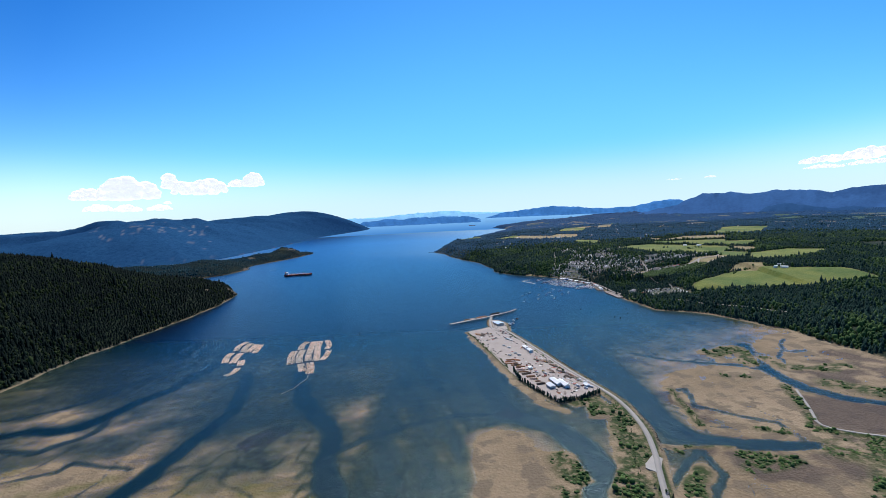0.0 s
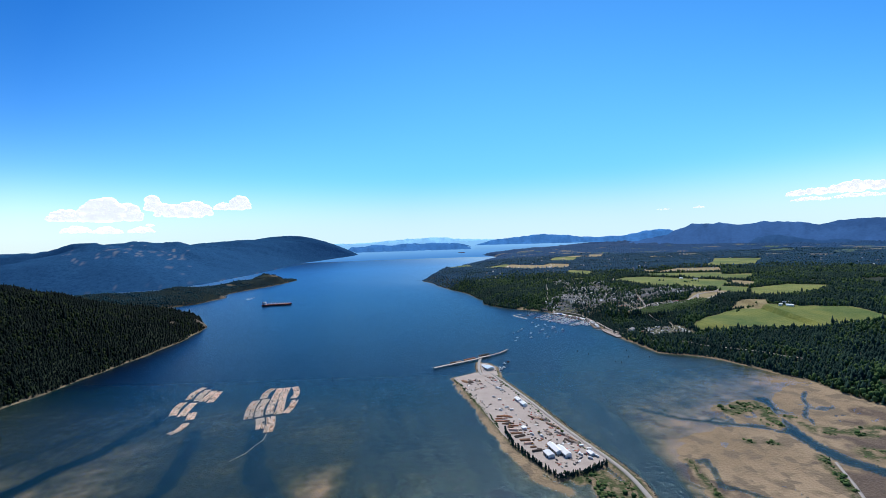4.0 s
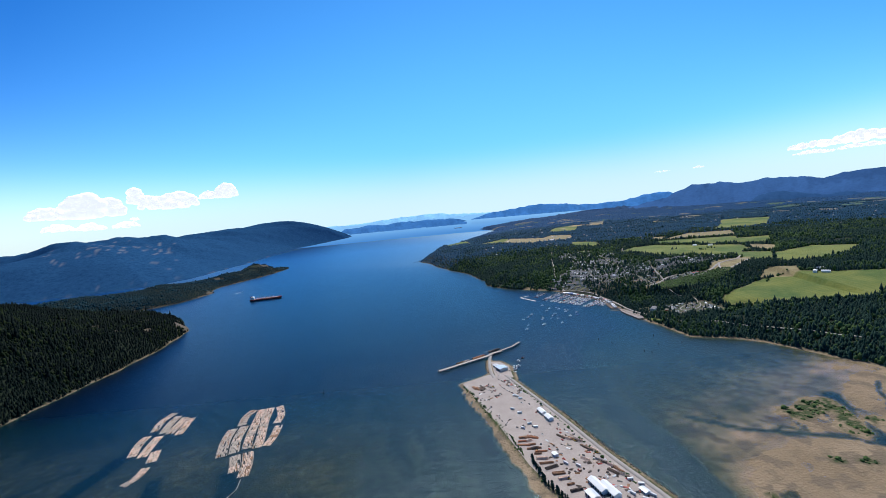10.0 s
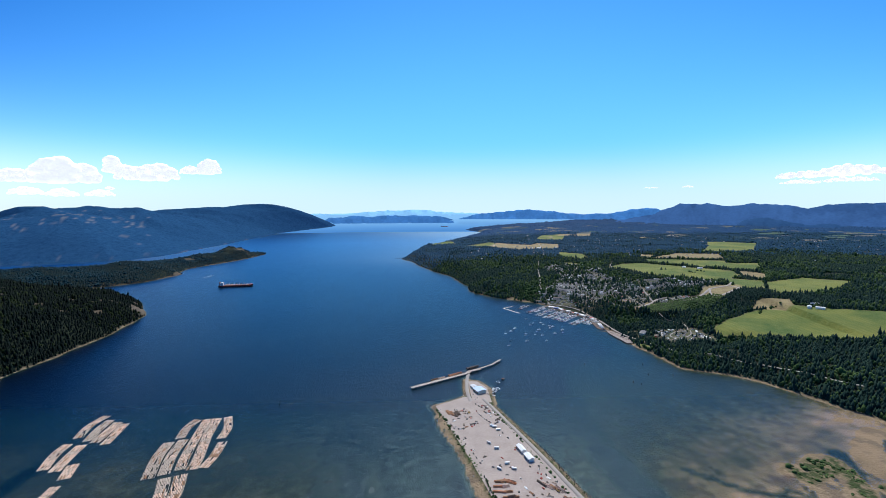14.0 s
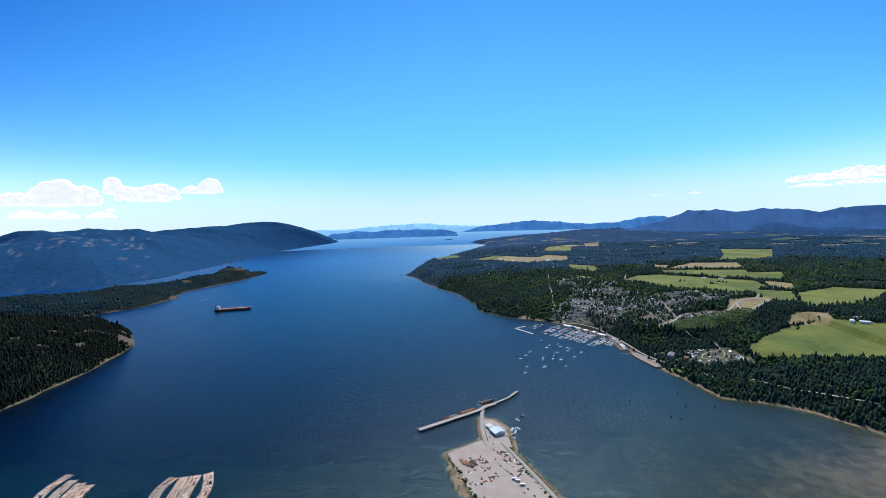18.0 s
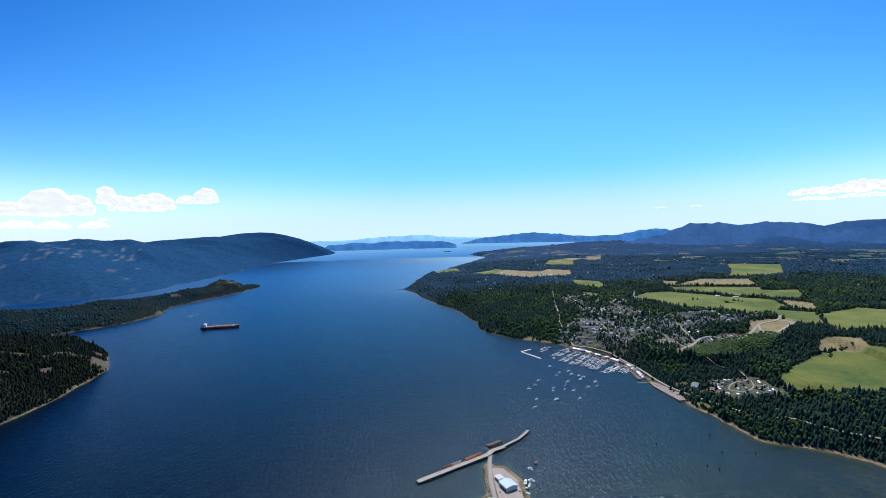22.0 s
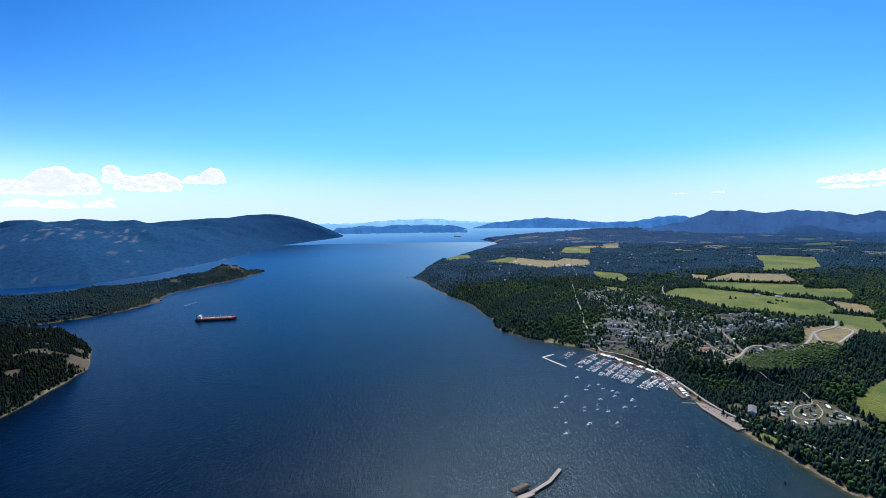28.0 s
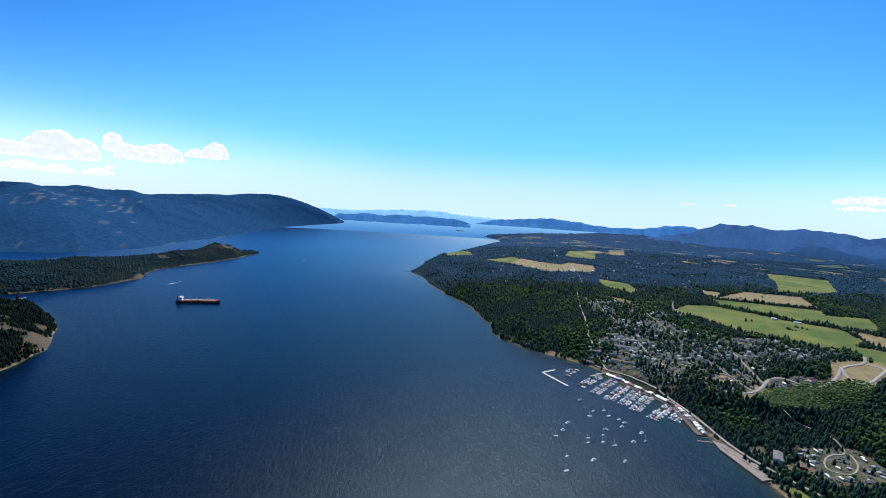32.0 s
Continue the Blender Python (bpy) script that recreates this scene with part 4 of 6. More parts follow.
# firs on the spit, tinted bluish for the haze in between
SPIT_FIR = tree_material("hazed_spit_needles", (0.007, 0.022, 0.027), (0.024, 0.047, 0.048))
BARK = material("bark", (0.07, 0.05, 0.035), 0.9, fine=0.3)
rng = np.random.RandomState(11)
c5 = np.arange(5) * 2 * np.pi / 5
FIR_V = np.array([(0, 0, 1.0)] + [(math.cos(a), math.sin(a), 0.42) for a in c5] + [(0, 0, 0.68)] + [(1.35 * math.cos(a + 0.6), 1.35 * math.sin(a + 0.6), 0.05) for a in c5])
FIR_F = np.array([(0, 1 + i, 1 + (i + 1) % 5) for i in range(5)] + [(6, 7 + i, 7 + (i + 1) % 5) for i in range(5)])
bm = bmesh.new()
bmesh.ops.create_icosphere(bm, subdivisions=1, radius=1.0)
ICO_V = np.array([v.co[:] for v in bm.verts])
ICO_F = np.array([[v.index for v in f.verts] for f in bm.faces])
bm.free()


def scatter(x0, x1, y0, y1, gap):
    nx, ny = int((x1 - x0) / gap), int((y1 - y0) / gap)
    px, py = np.meshgrid(x0 + (np.arange(nx) + 0.5) * gap, y0 + (np.arange(ny) + 0.5) * gap)
    return (px + (rng.rand(ny, nx) - 0.5) * gap * 0.95).ravel(), (py + (rng.rand(ny, nx) - 0.5) * gap * 0.95).ravel()


DOME_V = np.array([(0, 0, 1.0)] + [(math.cos(a), math.sin(a), 0.25) for a in c5] + [(0.8 * math.cos(a), 0.8 * math.sin(a), -0.6) for a in c5])
DOME_F = np.array([(0, 1 + i, 1 + (i + 1) % 5) for i in range(5)] + [(1 + i, 6 + i, 1 + (i + 1) % 5) for i in range(5)])
CONE_V, CONE_F = np.concatenate([FIR_V[:1], FIR_V[7:]]), FIR_F[:5]


def woods(name, label, x, y, tall, wide, broad=0.2, mats=None, even=1.0, plain=False):
    """One body of trees. tall, wide: metres; broad: share of broad-leaved crowns."""
    z = height(x, y)
    n = len(x)
    patch = fbm(x, y, 120, 3, 5)
    leafy = rng.rand(n) < broad * (1 + 1.5 * patch)
    grow = np.exp(rng.randn(n) * 0.34 * even) * (1 + 0.3 * patch)
    base = np.stack([x, y, z - 1.0], -1)
    d = np.hypot(x - MID[0], y - MID[1])
    near = np.where(d > 6000, 6000 + 3000 * (1 - np.exp(-(np.maximum(d, 6000) - 6000) / 3000)), d) / np.maximum(d, 1)
    base = bend(base)
    verts, faces, slots, count = [], [], [], 0
    for sel, tv, tf, slot, hs, ws in ((~leafy, CONE_V if plain else FIR_V, CONE_F if plain else FIR_F, 0, 1.0, 1.0), (leafy, DOME_V if plain else ICO_V, DOME_F if plain else ICO_F, 1, 0.36, 1.08)):
        m = int(sel.sum())
        if not m:
            continue
        s = (near[sel] * K)[:, None]
        h, r = (tall * grow[sel] * hs)[:, None] * s, (wide * np.sqrt(grow[sel]) * ws)[:, None] * s
        a = rng.rand(m, 1) * 6.28
        jit = 1 + (0.6 if slot else 0.35) * (rng.rand(m, len(tv)) - 0.5)
        vx, vy = tv[None, :, 0] * jit, tv[None, :, 1] * jit
        px = (vx * np.cos(a) - vy * np.sin(a)) * r + base[sel][:, 0:1]
        py = (vx * np.sin(a) + vy * np.cos(a)) * r + base[sel][:, 1:2]
        pz = tv[None, :, 2] * (1 if slot == 0 else 1 * jit) * h + (h * 0.9 if slot else 0) + base[sel][:, 2:3]
        verts.append(np.stack([px, py, pz], -1).reshape(-1, 3))
        faces.append((tf[None] + (np.arange(m) * len(tv))[:, None, None]).reshape(-1, 3) + count)
        slots.append(np.full(m * len(tf), slot))
        count += m * len(tv)
    ob = new(name, fill_mesh(name, np.concatenate(verts), np.concatenate(faces), mats or [FIR, LEAF], slots=np.concatenate(slots)))
    return tagged(ob, label, "woodland", kind="stuff")


def off_roads(x, y, room=3.0):
    return np.min([line_dist(x, y, pts) - (w / 2 if n != "hill_road" else 0.5) for n, pts, w in ROADS], axis=0) > room


def wooded(x, y, gap, town_share=0.3, low=2.2):
    z = height(x, y)
    c = covers(x, y, z)
    keep = (z > low) & ((c["field"] < 0.4)) & (c["straw"] < 0.4) & (c["rock"] < 0.5) & off_roads(x, y)
    keep &= (c["town"] < 0.4) | (rng.rand(len(x)) < town_share * (1 + fbm(x, y, 90, 2, 2)))
    keep &= inside_dist(x, y, YARD) < -10
    keep &= (fbm(x, y, 55, 3, 0) > -0.95) | (x < 0)
    keep &= inside_dist(x, y, SHRUB) < 0
    keep &= (inside_dist(x, y, PARK) < -4) | (rng.rand(len(x)) < 0.06)
    keep &= (inside_dist(x, y, LOTS) < 0) | (rng.rand(len(x)) < 0.2)
    return x[keep], y[keep]


def seen(x, y, margin=0.0):
    """Within the wedge that the flight looks into."""
    return np.abs(x) < (y + 60) * 1.12 + 120 + margin


def wood_area(name, label, x0, x1, y0, y1, gap, tall, wide, broad, only=None, mats=None, thin=None, plain=False, **kw):
    """thin: two distances north between which the trees give way to, or take over from, those of the next stretch."""
    x, y = scatter(x0, x1, y0, y1, gap)
    k = seen(x, y) & (inside_dist(x, y, only) > -30 if only else True)
    for a, b in thin or ():
        k &= rng.rand(x.size) < step(a, b, y + 160 * fbm(x, y, 260, 3, 1))
    x, y = wooded(x[k], y[k], gap, **kw)
    return woods(name, label, x, y, tall, wide, broad, mats, plain=plain)


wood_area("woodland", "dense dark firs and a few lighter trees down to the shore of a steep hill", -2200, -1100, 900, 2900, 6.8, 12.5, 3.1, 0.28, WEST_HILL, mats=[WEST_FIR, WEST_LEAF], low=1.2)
wood_area("woodland", "mixed firs on a rocky wooded spit", -3400, -1600, 2750, 5200, 10, 8, 4.8, 0.4, SPIT, mats=[SPIT_FIR, HAZED_LEAF], low=1.4)
wood_area("woodland", "firs and leafy trees round the shore village", 690, 2400, 1100, 2650, 8.2, 14, 3.5, 0.40, SOUTH, town_share=0.62, low=1.7, thin=((2700, 2550),))
wood_area("woodland", "dense firs and maples on the wooded bluff", -250, 3300, 2500, 4150, 10, 15, 4.4, 0.45, SOUTH, town_share=0.75, low=1.5, thin=((2550, 2700), (4050, 3450)))
wood_area("woodland", "distant mixed woods between fields", -250, 5600, 3300, 7000, 13, 11, 5.2, 0.36, SOUTH, mats=[HAZED_FIR, HAZED_LEAF], plain=True, town_share=0.4, thin=((3450, 4050), (6900, 6000)))
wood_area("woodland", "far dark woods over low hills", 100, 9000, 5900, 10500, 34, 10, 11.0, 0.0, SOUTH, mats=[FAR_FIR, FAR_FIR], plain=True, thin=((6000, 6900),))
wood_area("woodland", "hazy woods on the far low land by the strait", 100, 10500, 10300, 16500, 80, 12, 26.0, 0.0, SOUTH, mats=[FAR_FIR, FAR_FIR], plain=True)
x, y = scatter(900, 1300, 2150, 2320, 6.0)
k = inside_dist(x, y, SHRUB) > 0
woods("shrubland", "low green alder scrub on cleared ground", x[k], y[k], 5, 3.4, 0.9, [LEAF, LEAF])

# ---- made surfaces and paint ----
GRAVEL = material("yard_gravel", (0.24, 0.195, 0.165), 0.95, size=14.0, fine=1.6, bump=0.1, second=(0.43, 0.365, 0.32))
ROADWAY = material("worn_road", (0.33, 0.30, 0.27), 0.9, vary=0.15, size=12.0, fine=0.8)
ASPHALT = material("asphalt", (0.24, 0.23, 0.22), 0.9, vary=0.25, size=14.0, fine=0.8)
RIPRAP = material("rip_rap_rock", (0.13, 0.105, 0.08), 0.95, vary=0.5, size=6.0, fine=0.7, bump=0.4)
TIMBER = material("old_timber", (0.13, 0.095, 0.07), 0.9, vary=0.35, size=5.0, fine=0.5)
PALE_LOG = material("peeled_log", (0.56, 0.36, 0.25), 0.8, size=3.0, fine=0.5, second=(0.86, 0.64, 0.49))
BROWN_LOG = material("barked_log", (0.16, 0.085, 0.045), 0.9, size=3.0, fine=0.4, second=(0.48, 0.25, 0.13))
SILVER_LOG = material("weathered_log", (0.36, 0.28, 0.215), 0.85, size=3.0, fine=0.5, second=(0.62, 0.50, 0.40))
ORANGE_LOG = material("fresh_orange_log", (0.42, 0.15, 0.06), 0.85, size=3.0, fine=0.4, second=(0.72, 0.33, 0.17))
CONCRETE = material("concrete", (0.40, 0.345, 0.295), 0.85, vary=0.15, size=8.0, fine=0.6)
WHITE = material("white_paint", (0.78, 0.78, 0.76), 0.45, vary=0.06, size=4.0, fine=0.3)
CREAM = material("cream_siding", (0.62, 0.57, 0.48), 0.7, vary=0.12, size=4.0, fine=0.3)
GREY = material("grey_shingle", (0.19, 0.185, 0.185), 0.85, vary=0.3, size=6.0, fine=0.4)
BROWN = material("brown_shingle", (0.19, 0.135, 0.10), 0.85, vary=0.3, size=6.0, fine=0.4)
LIGHT_ROOF = material("pale_metal_roof", (0.55, 0.56, 0.57), 0.4, vary=0.12, size=5.0, fine=0.5)
RED = material("red_paint", (0.42, 0.055, 0.035), 0.55, vary=0.25, size=5.0, fine=0.4)
BLUE = material("blue_paint", (0.05, 0.13, 0.36), 0.5, vary=0.2, size=5.0, fine=0.4)
SKY_ROOF = material("pale_blue_roof", (0.42, 0.55, 0.72), 0.45, vary=0.1, size=4.0, fine=0.4)
HULL_RED = material("rusty_red_hull", (0.40, 0.07, 0.05), 0.6, vary=0.35, size=12.0, fine=1.0)
HULL_DARK = material("dark_hull", (0.018, 0.02, 0.026), 0.45, vary=0.3, size=6.0, fine=0.5)
DECK_RED = material("ship_deck", (0.33, 0.10, 0.06), 0.75, vary=0.25, size=9.0, fine=0.8)
HATCH = material("hatch_cover", (0.50, 0.33, 0.25), 0.7, vary=0.2, size=7.0, fine=0.6)
YELLOW = material("yellow_paint", (0.62, 0.36, 0.03), 0.5, vary=0.15, size=3.0, fine=0.3)
RUBBER = material("black_rubber", (0.02, 0.02, 0.02), 0.8, fine=0.3)
GLASS = material("dark_window", (0.02, 0.03, 0.04), 0.12, vary=0.1, size=3.0, fine=0.5)
MAST = material("aluminium", (0.7, 0.7, 0.7), 0.35, metal=0.8, vary=0.05)
CLOTH = material("blue_canvas", (0.06, 0.10, 0.22), 0.85, vary=0.2)
rand = random.Random(5)


# ---- yard, causeway, roads ----
def resample(pts, gap):
    out = []
    for (ax, ay), (bx, by) in zip(pts[:-1], pts[1:]):
        n = max(1, int(math.hypot(bx - ax, by - ay) / gap))
        out += [(ax + (bx - ax) * i / n, ay + (by - ay) * i / n) for i in range(n)]
    return out + [pts[-1]]


def rounded(pts, rounds=2):
    for _ in range(rounds):
        q = [pts[0]]
        for a, b in zip(pts[:-1], pts[1:]):
            q += [(0.75 * a[0] + 0.25 * b[0], 0.75 * a[1] + 0.25 * b[1]), (0.25 * a[0] + 0.75 * b[0], 0.25 * a[1] + 0.75 * b[1])]
        pts = q + [pts[-1]]
    return pts


def ribbon(name, pts, width, mat, label, over=0.5, level=None, thick=0.4):
    """A road laid along a course, with its own thickness, following the ground."""
    p = np.array(resample(rounded(pts), 9.0))
    t = np.gradient(p, axis=0)
    t /= np.maximum(np.linalg.norm(t, axis=1, keepdims=True), 1e-6)
    side = np.stack([-t[:, 1], t[:, 0]], -1) * width / 2
    l, r = p + side, p - side
    z = np.full(len(p), level) if level is not None else np.maximum.reduce([height(*l.T), height(*r.T), height(*p.T)]) + over
    top = [np.column_stack([l, z]), np.column_stack([r, z])]
    low = [np.column_stack([r, z - thick - over]), np.column_stack([l, z - thick - over])]
    v = np.stack(top + low, 1)
    n = len(p)
    i = np.arange(n * 4).reshape(n, 4)
    f = np.concatenate([np.stack([i[:-1, a], i[:-1, b], i[1:, b], i[1:, a]], -1) for a, b in ((0, 1), (1, 2), (2, 3), (3, 0))])
    return tagged(new(name, fill_mesh(name, v.reshape(-1, 3) * K, f, [mat])), label, "road", kind="structure")


yard = Shape().prism(YARD[::-1], 1.2, 2.75)
tagged(new("pavement", yard.mesh("pavement", GRAVEL)), "dusty grey gravel yard of a log sorting terminal", "yard", kind="structure")
ribbon("road", CAUSEWAY, 9, ROADWAY, "pale dusty causeway road along the yard", level=2.95)
ribbon("road", [(118, 1462), (115, 1500), (117, 1553), (122, 1600), (130, 1640)], 9, ROADWAY, "gravel road out to the pier head", level=3.0, thick=1.5)
spread = Shape().prism([(304, 684), (311, 668), (290, 630), (275, 645), (279, 656)][::-1], 0.8, 2.88)
tagged(new("pavement", spread.mesh("pavement", ROADWAY)), "widened gravel junction on the causeway", "road", kind="structure")
ribbon("road", [(700, 912), (655, 815), (618, 752), (689, 712), (800, 690)], 5, ROADWAY, "pale track on a dyke", over=0.4)
pad = Shape().prism([(122, 1455), (124, 1585), (148, 1582), (168, 1540), (168, 1455)][::-1], 1.0, 2.85)
tagged(new("pavement", pad.mesh("pavement", GRAVEL)), "gravel pad round the pier office", "yard", kind="structure")
lot = Shape().prism([(690, 2052), (708, 2034), (734, 1945), (724, 1900), (697, 1893), (684, 2010)][::-1], -2.0, 3.4)
tagged(new("pavement", lot.mesh("pavement", GRAVEL)), "gravel parking strip along the shore", "car park", kind="structure")
for name, pts, width in ROADS:
    ribbon("road", pts, width, ROADWAY if name in ("estate_road", "estate_loop", "park_road", "shore_road", "hill_road") else ASPHALT, {"shore_road": "narrow paved road along the waterfront", "hill_road": "paved road climbing the wooded hill",
           "estate_road": "pale new road looping through building lots", "estate_loop": "pale loop road round bare building lots", "park_road": "paved ring road in a trailer park", "valley_road": "country road between green fields"}.get(name, "paved village street"), 0.8)


hedge = [p for row in ([(1300, 3330), (1470, 3320), (1560, 3160), (1640, 3000), (1770, 2930)], [(1590, 3490), (1700, 3425), (1850, 3340), (2000, 3265)], [(1380, 2960), (1400, 2975), (1420, 2960)],
                       [(1490, 2860), (1520, 2840)], [(1560, 2900), (1575, 2860)], [(1290, 2060), (1330, 2110), (1410, 2110)]) for p in resample(row, 9.0)]
hx, hy = np.array(hedge).T
woods("hedgerow", "rows and clumps of dark trees between the fields", hx + rng.uniform(-7, 7, len(hx)), hy + rng.uniform(-7, 7, len(hx)), 12, 4.2, 0.5)


x, y = scatter(130, 940, 540, 1200, 5.2)
z = height(x, y)
k = (covers(x, y, z)["grass"] > 0.5) & (fbm(x, y, 26, 3, 5) > 0.05) & (line_dist(x, y, CAUSEWAY) > 9) & (inside_dist(x, y, YARD) < -4)
woods("scrub", "low dark green bushes on the grown-over marsh banks", x[k], y[k], 3.2, 2.3, 1.0, [LEAF, LEAF], 1.3)


edge = np.array(resample([(38, 1425), (55, 1362), (80, 1270), (97, 1205), (113, 1150), (124, 1085)], 3.0))
east = np.array(resample([(176, 1420), (207, 1310), (236, 1195), (262, 1091), (292, 985)], 3.5))
bushes = np.concatenate([edge + rng.uniform(-4, 4, edge.shape), east[rng.rand(len(east)) < 0.6] - (15, 0)])
woods("scrub", "dusty dark bushes along the edges of the gravel yard", bushes[:, 0] + rng.uniform(-2, 2, len(bushes)), bushes[:, 1], 3.0, 2.0, 1.0, [LEAF, LEAF], 1.3)


def rubble(name, pts, label, width=6.0, count=220, high=2.6):
    """A bank of angular rocks along a course."""
    p = resample(pts, 4.0)
    s = Shape()
    for _ in range(count):
        x, y = rand.choice(p)
        x, y = x + rand.uniform(-1, 1) * width / 2, y + rand.uniform(-1, 1) * width / 2
        r = rand.uniform(0.7, 1.8)
        z = rand.uniform(-0.2, high - 1.4)
        ring = [(x + r * rand.uniform(0.6, 1.2) * math.cos(a), y + r * rand.uniform(0.6, 1.2) * math.sin(a)) for a in (0, 1.3, 2.5, 3.8, 5.1)]
        s.prism(ring, z - 0.6, z + r * 0.8, rand.uniform(0.4, 0.7))
    return tagged(new(name, s.mesh(name, RIPRAP)), label, "rock bank", kind="stuff")


rubble("rock_bank", YARD[5:] + YARD[:2], "brown rip-rap rock round the yard's edge", 9, 700)
rubble("rock_bank", [(166, 1462), (236, 1240), (279, 1075), (322, 945), (340, 870), (340, 770), (320, 690)], "rip-rap rock along the causeway's shore", 7, 420)
rubble("rock_bank", [(109, 1490), (107, 1553), (112, 1600)], "rip-rap rock beside the pier road", 5, 90)
rubble("rock_bank", [(172, 1455), (174, 1540), (150, 1590), (126, 1600)], "rip-rap rock round the pier office pad", 6, 120)


# ---- pier ----
def pier(name, pts, width, label, level=4.2):
    base = thing(name, pts[0][0], pts[0][1], 0, 0, label, "pier")
    ox, oy = pts[0]
    for (ax, ay), (bx, by) in zip(pts[:-1], pts[1:]):
        d = math.hypot(bx - ax, by - ay)
        ux, uy = (bx - ax) / d, (by - ay) / d
        nx, ny = -uy * width / 2, ux * width / 2
        q = [(ax - ox + nx, ay - oy + ny), (ax - ox - nx, ay - oy - ny), (bx - ox - nx, by - oy - ny), (bx - ox + nx, by - oy + ny)]
        part("deck", Shape().prism(q, level - 0.9, level), CONCRETE if level > 2 else TIMBER, base)
        for sgn in (-1, 1):
            e = [(x + sgn * nx * 0.96, y + sgn * ny * 0.96) for x, y in ((ax - ox, ay - oy), (bx - ox, by - oy))]
            part("kerb", Shape().log((*e[0], level + 0.25), (*e[1], level + 0.25), 0.35), TIMBER, base)
        if level > 2:
            for i in range(int(d / 14) + 1):
                for sgn in (-0.85, 0.85):
                    part("pile", Shape().tube(ax - ox + ux * 14 * i + nx * sgn, ay - oy + uy * 14 * i + ny * sgn, -6, level - 0.8, 0.6, 6), TIMBER, base)
    return base


pier("pier", [(-26, 1546), (125, 1640), (137, 1656), (167, 1672)], 13, "long concrete ship berth on dark timber piles")
pier("pier", [(165, 1674), (205, 1705), (238, 1747)], 8, "narrow timber approach arm of the ship berth")


def log_stack(x, y, turn, long, wide, mat, label, layers=3):
    base = thing("log_stack", x, y, 2.75 if y < 1480 else 4.2, turn, label, "log pile", "stacked logs")
    n = max(3, min(6, int(wide / 1.6)))
    for k in range(layers):
        for i in range(n - k):
            ob = part("log", LOGS[mat.name][rand.randrange(3)], None, base)
            ob.matrix_local = pose(rand.uniform(-0.6, 0.6) * K, (i - (n - k - 1) / 2) * wide / n * K, (0.7 + k * 1.15) * K, 0, 0, rand.uniform(-1, 1)) @ Matrix.Diagonal((long / 10, 1, 1, 1))
    return base


def log_mesh(seed, mat, r0=0.75):
    """A tapered ten-metre log."""
    r = random.Random(seed)
    n, rings = 7, []
    for x, f in ((-5, 0.9), (-4.8, 1.0), (0, 0.93), (4.85, 0.84), (5, 0.74)):
        rings.append([(x, r0 * f * math.cos(a) * r.uniform(0.94, 1.06), r0 * f * math.sin(a)) for a in (2 * math.pi * i / n for i in range(n))])
    faces = [(k * n + i, k * n + (i + 1) % n, (k + 1) * n + (i + 1) % n, (k + 1) * n + i) for k in range(4) for i in range(n)]
    return Shape().add([p for q in rings for p in q], faces + [tuple(range(n - 1, -1, -1)), tuple(range(4 * n, 5 * n))]).mesh("log", mat)


LOGS = {m.name: [log_mesh(i, m) for i in range(3)] for m in (BROWN_LOG, ORANGE_LOG, PALE_LOG, SILVER_LOG, TIMBER)}
UT = math.degrees(math.atan2(-0.964, 0.267))
for x, y, t, l, w, m, lab in ((92, 1630, 32, 44, 9, ORANGE_LOG, "fresh orange logs stacked on the ship berth"), (36, 1596, 32, 26, 6, BROWN_LOG, "small stack of brown logs on the berth"),
                              (54, 1606, 32, 22, 6, PALE_LOG, "low load of pale peeled logs on the berth"), (150, 1682, 33, 34, 8, TIMBER, "dark timbers stacked at the pier arm")):
    log_stack(x, y, t, l, w, m, lab, 3)


def barge(x, y, turn, long, wide, label):
    base = thing("barge", x, y, 0, turn, label, "barge")
    part("hull", Shape().prism([(-long / 2, -wide / 2), (long / 2 - 4, -wide / 2), (long / 2, -wide / 4), (long / 2, wide / 4), (long / 2 - 4, wide / 2), (-long / 2, wide / 2)], -1.5, 2.2, 1.04), HULL_DARK, base)
    part("deck", Shape().box(-long / 2 + 1, long / 2 - 4, -wide / 2 + 0.6, wide / 2 - 0.6, 2.2, 2.5, 0.5), TIMBER, base)
    part("rail", Shape().box(-long / 2 + 1, -long / 2 + 1.6, -wide / 2 + 0.5, wide / 2 - 0.5, 2.5, 3.8), RED, base)
    return base


barge(146, 1692, 33, 38, 11, "dark flat work barge moored at the pier")
tagged(barge(221, 1602, 60, 13, 6, "small dark red work barge with a crane"), group="")


